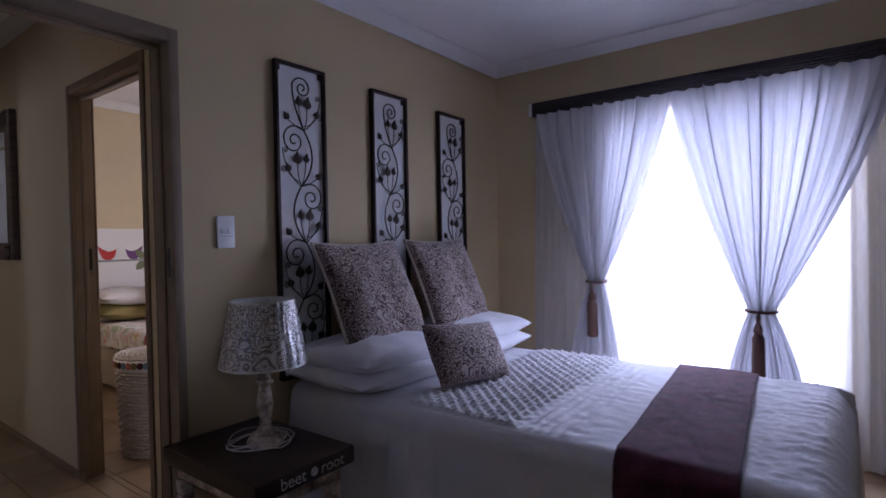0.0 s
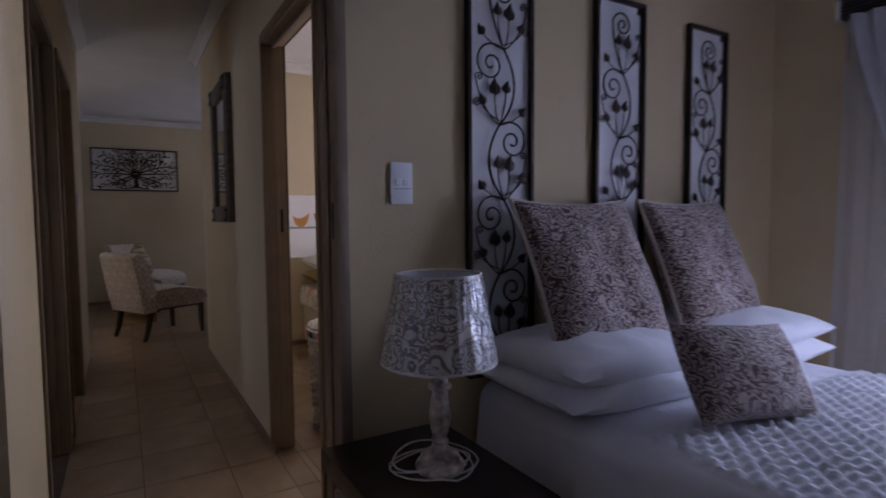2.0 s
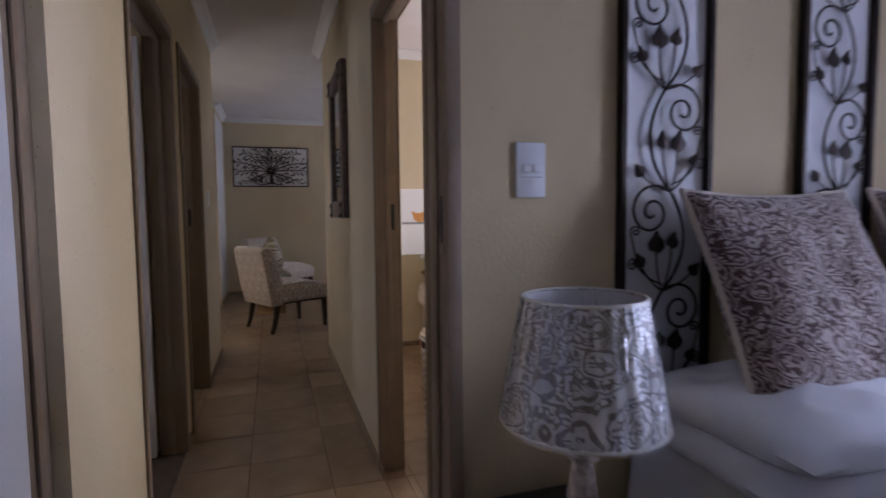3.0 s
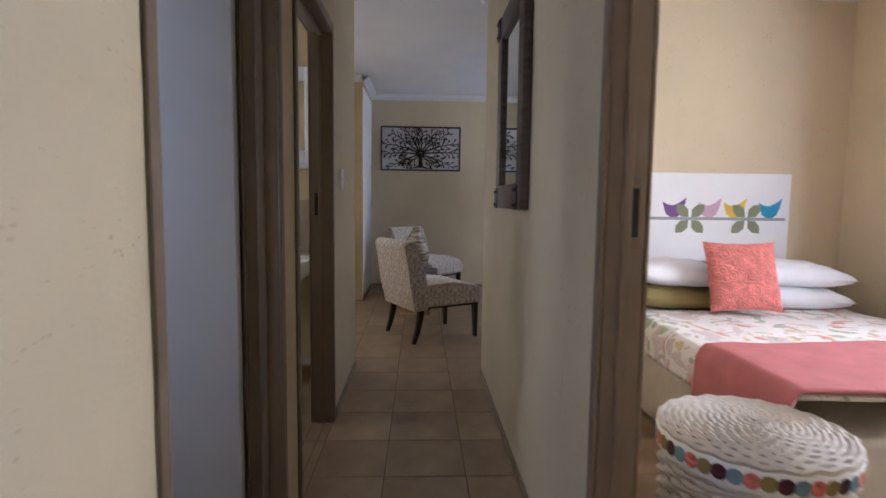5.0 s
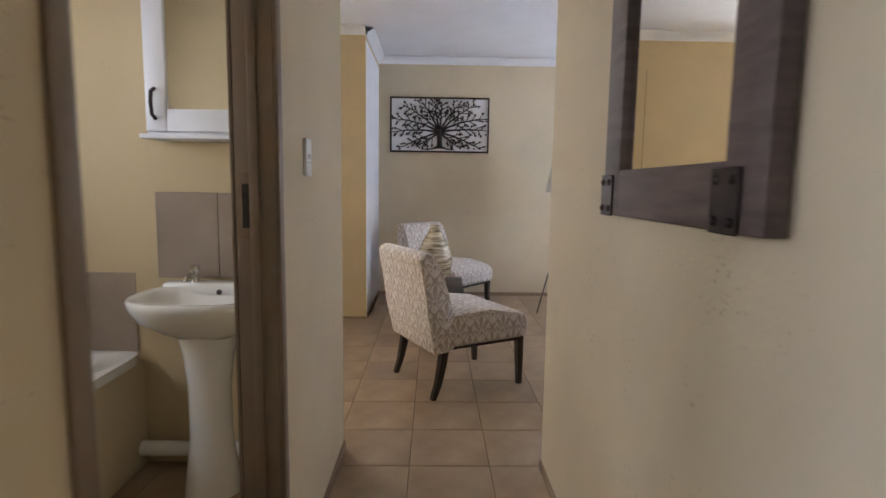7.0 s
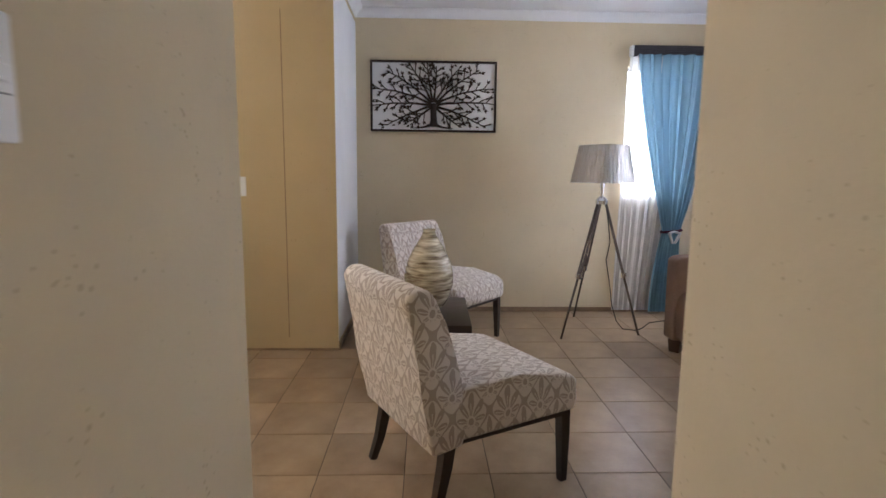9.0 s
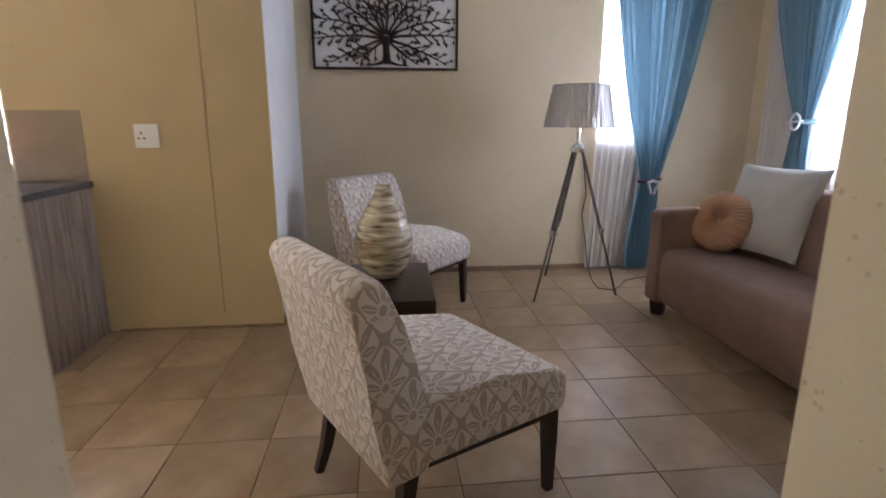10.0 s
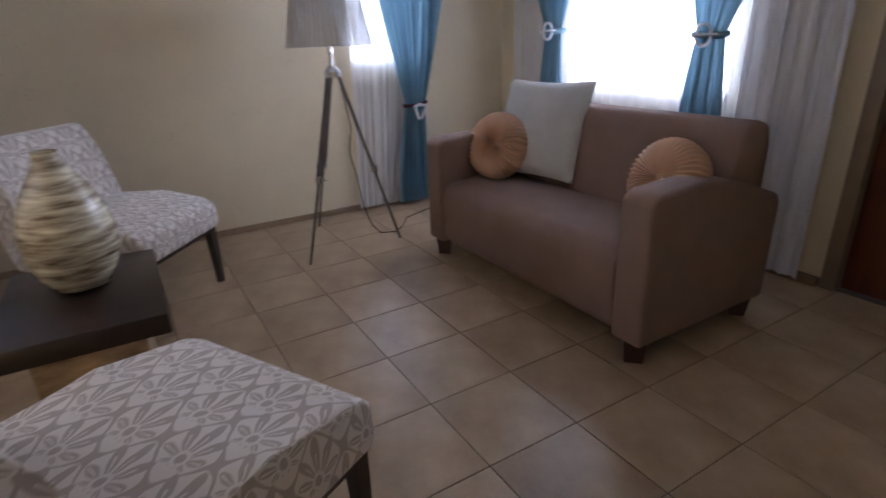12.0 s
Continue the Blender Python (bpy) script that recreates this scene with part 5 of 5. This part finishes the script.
def basin_ring(rx, ry, z, dx=0.0):
    out = []
    for k in range(NB):
        a = 2 * math.pi * k / NB
        c, s = math.cos(a), math.sin(a)
        e = 0.75
        x = math.copysign(abs(c) ** e, c) * rx
        if x < -0.20:
            x = -0.20 - (abs(x) - 0.20) * 0.2
        out.append(bm.verts.new((x + dx, math.copysign(abs(s) ** e, s) * ry, z)))
    return out


rg = [basin_ring(0.07, 0.08, 0.66), basin_ring(0.13, 0.17, 0.70), basin_ring(0.20, 0.25, 0.755), basin_ring(0.235, 0.275, 0.81), basin_ring(0.24, 0.28, 0.835), basin_ring(0.235, 0.275, 0.845),
      basin_ring(0.185, 0.235, 0.845, 0.03), basin_ring(0.17, 0.21, 0.82, 0.03), basin_ring(0.12, 0.15, 0.76, 0.03), basin_ring(0.05, 0.06, 0.735, 0.02)]
for a, b in zip(rg, rg[1:]):
    for k in range(NB):
        bm.faces.new((a[k], a[(k + 1) % NB], b[(k + 1) % NB], b[k]))
bm.faces.new(rg[-1])
bm.faces.new(rg[0][::-1])
box(bm, -0.226, -0.13, -0.25, 0.25, 0.80, 0.862, 0.015, 3)
part("bowl", bm, CERAMIC, wb, "", 50)
bm = bmnew()
lathe(bm, [(0.115, 0.0), (0.11, 0.05), (0.085, 0.25), (0.085, 0.45), (0.10, 0.60), (0.125, 0.70)], 24, sx=0.9)
part("pedestal", bm, CERAMIC, wb, "", 50)
for y in (-0.12, 0.12):
    bm = bmnew()
    lathe(bm, [(0.02, 0), (0.016, 0.01), (0.012, 0.04), (0.022, 0.05), (0.022, 0.07), (0.01, 0.075)], 14, at=(-0.17, y, 0.862))
    tube(bm, [(-0.17, y, 0.887), (-0.12, y, 0.90), (-0.085, y, 0.893), (-0.08, y, 0.875)], [0.011, 0.010, 0.009, 0.008], 8)
    part("tap", bm, CHROME, wb, "chrome pillar tap")
bm = bmnew()
lathe(bm, [(0.012, 0), (0.012, 0.004)], 12)
part("overflow", bm, DARKTXT, wb, "dark overflow hole").matrix_basis = pose(-0.128, 0.0, 0.825, 0, 75, 0)
bm = bmnew()
tube(bm, [(-0.05, 0.06, 0.62), (-0.10, 0.11, 0.58), (-0.2, 0.12, 0.56)], 0.016, 8)
part("waste_pipe", bm, CHROME, wb)
ts = thing("basin_tiles", "taupe ceramic tiles above the wash basin", "tiles")
for a, b in ((-0.575, -0.303), (-0.300, -0.02)):
    bm = bmnew()
    box(bm, -5.85, -5.842, a, b, 0.87, 1.25, 0.002, 1)
    part("tile", bm, WALLTILE, ts)
for k in range(3):
    bm = bmnew()
    box(bm, -5.85, -5.842, -1.03 - 0.36 * k if k == 2 else -1.03 - 0.355 * (k), -0.68 - 0.355 * k, 0.53, 0.89, 0.002, 1) if k < 2 else box(bm, -5.85, -5.842, -1.54, -1.392, 0.53, 0.89, 0.002, 1)
    part("tile", bm, WALLTILE, ts)
mc = thing("mirror_cabinet", "white bathroom cabinet with a mirror door", "cabinet", at=(-5.85, -0.265, 1.49))
bm = bmnew()
box(bm, 0.0, 0.12, -0.27, 0.27, 0.0, 0.66, 0.004, 1)
box(bm, 0.0, 0.15, -0.29, 0.29, -0.02, 0.0, 0.004, 1)
part("body", bm, DOORW, mc)
bm = bmnew()
for b in ((-0.265, -0.18, 0.01, 0.65), (0.18, 0.265, 0.01, 0.65), (-0.18, 0.18, 0.01, 0.10), (-0.18, 0.18, 0.56, 0.65)):
    box(bm, 0.121, 0.138, b[0], b[1], b[2], b[3], 0.004, 2)
dr = part("door", bm, DOORW, mc)
bm = bmnew()
box(bm, 0.1205, 0.126, -0.18, 0.18, 0.10, 0.56)
part("mirror_glass", bm, MIRROR, dr, "mirror glass", None)
bm = bmnew()
tube(bm, [(0.138, -0.225, 0.06), (0.165, -0.225, 0.075), (0.172, -0.225, 0.12), (0.165, -0.225, 0.165), (0.138, -0.225, 0.18)], 0.008, 8)
part("handle", bm, OLDMETAL, dr, "dark bow handle")
bt2 = thing("bath", "white bath behind a plastered side panel", "bath")
bm = bmnew()
box(bm, -5.848, -4.15, -0.72, -0.66, 0.0, 0.49, 0.004, 1)
part("side_panel", bm, WALLP, bt2, "cream plastered bath panel")
bm = bmnew()
X0, X1, Y0, Y1 = -5.845, -4.15, -1.545, -0.65


def bath_ring(inset, z, r):
    out = []
    cx, cy, hx, hy = (X0 + X1) / 2, (Y0 + Y1) / 2, (X1 - X0) / 2 - inset, (Y1 - Y0) / 2 - inset
    for k in range(48):
        a = 2 * math.pi * (k + 0.5) / 48
        c, s = math.cos(a), math.sin(a)
        out.append(bm.verts.new((cx + math.copysign(abs(c) ** r, c) * hx, cy + math.copysign(abs(s) ** r, s) * hy, z)))
    return out


rg = [bath_ring(0.0, 0.49, 0.12), bath_ring(0.0, 0.53, 0.12), bath_ring(0.07, 0.53, 0.35), bath_ring(0.09, 0.50, 0.4), bath_ring(0.16, 0.2, 0.45), bath_ring(0.24, 0.16, 0.5)]
for a, b in zip(rg, rg[1:]):
    for k in range(48):
        bm.faces.new((a[k], a[(k + 1) % 48], b[(k + 1) % 48], b[k]))
bm.faces.new(rg[-1])
part("tub", bm, CERAMIC, bt2, "white acrylic tub with a rounded rim", 50)
bm = bmnew()
tube(bm, [(-5.80, -0.66, 0.09), (-5.80, -0.02, 0.09)], 0.035, 12)
solid("waste_pipe", bm, CERAMIC, "white waste pipe along the bathroom wall", "pipe")


# ---------------- second bedroom ----------------
sb = thing("single_bed", "made bed with a floral white duvet on a cream base", "bed")
FLORAL = mat("floral_cotton", (0.80, 0.77, 0.76), 0.85, 0, 7, 0.05, 260, 0.2)
n, l = FLORAL.node_tree.nodes, FLORAL.node_tree.links
bs = n["Principled BSDF"]
base = bs.inputs["Base Color"].links[0].from_socket
tcx = n.new("ShaderNodeTexCoord")
for sc, col, th in ((5.5, (0.62, 0.16, 0.12, 1), 0.60), (7.5, (0.30, 0.38, 0.24, 1), 0.60), (9, (0.60, 0.42, 0.14, 1), 0.64), (6.5, (0.62, 0.50, 0.52, 1), 0.58)):
    nz = n.new("ShaderNodeTexNoise")
    nz.inputs["Scale"].default_value, nz.inputs["Detail"].default_value, nz.inputs["Distortion"].default_value = sc, 4, 1.2
    l.new(tcx.outputs["Object"], nz.inputs[0])
    k = calc(n, l, "MULTIPLY", calc(n, l, "GREATER_THAN", nz.outputs[0], th), 0.75)
    mx = n.new("ShaderNodeMix")
    mx.data_type = "RGBA"
    l.new(k, mx.inputs[0])
    l.new(base, mx.inputs[6])
    mx.inputs[7].default_value = col
    base = mx.outputs[2]
l.new(base, bs.inputs["Base Color"])
bm = bmnew()
box(bm, -5.60, -3.75, 2.0, 3.45, 0.05, 0.42, 0.03, 3)
part("base", bm, BEDBASE, sb, "cream upholstered base")
bm = bmnew()


def cover(x0, x1, y0, y1, ztop, drop, r=0.09):
    def fn(u, v):
        x = x0 + (x1 - x0) * u
        wid = (y1 - y0)
        s = (v - 0.5) * (wid + 2 * drop)
        a, half = abs(s), wid / 2
        if a < half:
            y, z = a, ztop
        else:
            t = (a - half)
            y, z = half + min(t, r) * 0.6, ztop - max(0, t - r * 0.35)
        n1 = noise.noise(Vector((x * 4, s * 4, ztop)))
        return Vector((x, (y0 + y1) / 2 + math.copysign(y + 0.008 * n1, s), z + 0.014 * n1))
    return fn


grid(bm, 50, 70, cover(-5.58, -3.72, 2.02, 3.43, 0.60, 0.22))
ob = part("duvet", bm, FLORAL, sb, "white duvet printed with coloured flowers", 60)
ob.modifiers.new("cloth", "SOLIDIFY").thickness = 0.02
bm = bmnew()
grid(bm, 40, 70, cover(-4.30, -3.68, 2.0, 3.46, 0.635, 0.52))
ob = solid("throw_blanket", bm, PINK, "dusty pink throw folded over the bed foot", "throw", smooth=60)
ob.modifiers.new("cloth", "SOLIDIFY").thickness = 0.015
for z in (0.68, 0.82):
    for y in (2.32, 3.06):
        loose("bed_pillow", "plump white cotton bed pillow", "pillow", LINEN if (y > 2.5 or z > 0.7) else OLIVE, 0.70, 0.46, 0.17, pose(-5.34, y, z, 2, 3, 91), "second bed pillows", rough=0.015)
loose("rose_cushion", "coral pink cushion covered in fabric roses", "cushion", ROSE, 0.44, 0.42, 0.13, pose(-5.02, 2.60, 0.835, 0, 0, 90) @ pose(0, 0, 0, 72, 0, 0), rough=0.02)
hb = thing("bird_headboard", "white headboard canvas printed with coloured birds", "headboard", at=(-5.648, 2.55, 0.86), rz=90)
bm = bmnew()
box(bm, -0.73, 0.73, -0.03, 0.0, 0.0, 0.61, 0.004, 1)
part("canvas", bm, BOARD, hb, "", None)
bm = bmnew()
box(bm, -0.72, 0.70, -0.0325, -0.03, 0.285, 0.305)
part("printed_twig", bm, GREYP, hb, "grey printed twig", None)


def flat(points, y):
    bm = bmnew()
    a = [bm.verts.new((x, y, z)) for x, z in points]
    b = [bm.verts.new((x, y + 0.002, z)) for x, z in points]
    bm.faces.new(a)
    bm.faces.new(b[::-1])
    for i in range(len(points)):
        j = (i + 1) % len(points)
        bm.faces.new((a[j], a[i], b[i], b[j]))
    bmesh.ops.recalc_face_normals(bm, faces=bm.faces[:])
    return bm


BIRDS = [(-0.55, (0.55, 0.25, 0.06), 1), (-0.33, (0.55, 0.03, 0.03), -1), (-0.10, (0.16, 0.06, 0.22), 1), (0.15, (0.55, 0.36, 0.5), 1), (0.33, (0.68, 0.46, 0.04), 1), (0.58, (0.02, 0.28, 0.48), 1)]
for x, c, s in BIRDS:
    pts = []
    for px, pz in ((-0.085, 0.105), (-0.045, 0.085), (0.0, 0.08), (0.05, 0.10), (0.10, 0.135), (0.085, 0.07), (0.06, 0.02), (0.03, -0.0), (-0.02, 0.0), (-0.055, 0.02), (-0.07, 0.055)):
        pts.append((x + s * px * 0.9, 0.305 + pz))
    part("printed_bird", flat(pts, -0.0325), mat("bird_ink", c, 0.6, 0, 9, 0.1, 80, 0), hb, "flat printed bird", None)
for x in (0.02, 0.42):
    for a in (45, 135, 225, 315):
        ca, sa = math.cos(radians(a)), math.sin(radians(a))
        pts = [(x + ca * u * 0.14 - sa * w * 0.045, 0.295 + sa * u * 0.14 + ca * w * 0.045) for u, w in ((0.1, 0), (0.4, 0.8), (0.75, 0.7), (1, 0), (0.75, -0.7), (0.4, -0.8))]
        part("printed_leaf", flat(pts, -0.0328), mat("leaf_ink", (0.20, 0.22, 0.12), 0.6, 0, 9, 0.1, 80, 0), hb, "flat printed leaf", None)

# laundry hamper
hm = thing("laundry_hamper", "white wicker laundry hamper with a dotted cloth trim", "hamper", at=(-3.42, 1.66, 0))
for k in range(27):
    z = 0.015 + k * 0.02
    r = 0.215 + 0.025 * z / 0.6
    bm = bmnew()
    tube(bm, [((r + 0.008 * math.cos(16 * a + math.pi * (k % 2))) * math.cos(a), (r + 0.008 * math.cos(16 * a + math.pi * (k % 2))) * math.sin(a), z) for a in (2 * math.pi * i / 96 for i in range(96))], 0.0105, 5, True)
    part("woven_strand", bm, WICKER, hm, "", 60)
for k in range(16):
    a = 2 * math.pi * (k + 0.5) / 16
    bm = bmnew()
    tube(bm, [(0.213 * math.cos(a), 0.213 * math.sin(a), 0.0), (0.236 * math.cos(a), 0.236 * math.sin(a), 0.56)], 0.006, 5)
    part("stake", bm, WICKER, hm)
bm = bmnew()
lathe(bm, [(0.252, 0.545), (0.258, 0.56), (0.258, 0.60), (0.25, 0.61)], 48)
band = part("cloth_trim", bm, BOARD, hm, "white cloth trim with coloured dots")
for k in range(44):
    a = 2 * math.pi * k / 44
    bm = bmnew()
    lathe(bm, [(0.021, 0), (0.021, 0.0015)], 12)
    d = part("dot", bm, (ROSE, OLIVE, MAROON, BLUE)[k % 4], band, "", None)
    d.matrix_basis = Matrix.Rotation(a, 4, "Z") @ pose(0.2575, 0, 0.5785, 0, 90, 0)
bm = bmnew()
lathe(bm, [(0.248, 0.606), (0.248, 0.612), (0.02, 0.628)], 40)
lid = part("lid", bm, WICKER, hm, "round woven lid", 60)
for k in range(13):
    r = 0.018 + k * 0.019
    z = 0.632 - 0.018 * (r / 0.25) ** 2
    bm = bmnew()
    tube(bm, [(r * math.cos(a), r * math.sin(a), z + 0.004 * math.cos(20 * a + math.pi * (k % 2))) for a in (2 * math.pi * i / 80 for i in range(80))], 0.0105, 5, True)
    part("woven_strand", bm, WICKER, lid, "", 60)


# ---------------- floor tiles ----------------
def tile_mesh(w, d, k):
    bm = bmnew()
    box(bm, 0.002, w - 0.002, 0.002, d - 0.002, -0.004, 0.0, 0.0015, 1)
    return finish("tile", bm, TILE)


def lay(x0, x1, y0, y1, ox, oy, joined=None):
    """Tiles on a 0.375 m grid through (ox, oy), cut at the room's edge."""
    P = 0.3735
    i0, j0 = math.floor((x0 - ox) / P), math.floor((y0 - oy) / P)
    i = i0
    while ox + i * P < x1:
        j = j0
        while oy + j * P < y1:
            a, b = max(x0, ox + i * P), min(x1, ox + (i + 1) * P)
            c, d = max(y0, oy + j * P), min(y1, oy + (j + 1) * P)
            if b - a > 0.02 and d - c > 0.02:
                if joined is not None:
                    box(joined, a + 0.002, b - 0.002, c + 0.002, d - 0.002, -0.004, 0.0)
                else:
                    key = (round(b - a, 3), round(d - c, 3))
                    if key not in TILES:
                        TILES[key] = tile_mesh(b - a, d - c, 0)
                    o = new("tile", TILES[key])
                    o.parent = floor
                    o.location = (a, c, random.uniform(-0.0004, 0.0004))
            j += 1
        i += 1


TILES = {}
GX, GY = -6.94, 1.67
CUT = GY - 4 * 0.3735
END = GX + 3 * 0.3735
lay(-9.78, END, CUT, 3.86, GX, GY)
lay(-8.62, -5.98, -2.8, CUT, GX, GY)
lay(-9.78, -8.62, 0.0, CUT, GX, GY)
lay(END, -2.23, 0.22, 1.16, GX, GY)
rest = bmnew()
lay(-5.85, -4.03, -1.55, 0.11, GX, GY, rest)
lay(-5.65, -2.23, 1.26, 3.68, GX, GY, rest)
lay(-2.23, 1.9, -1.6, 3.68, GX, GY, rest)
for a, b, c, d in ((-4.95, -4.09, 0.11, 0.22), (-3.30, -2.42, 1.16, 1.26)):
    lay(a, b, c, d, GX, GY, rest)
o = part("tiles", rest, TILE, floor, "", None)
tagged(o, kind="stuff")
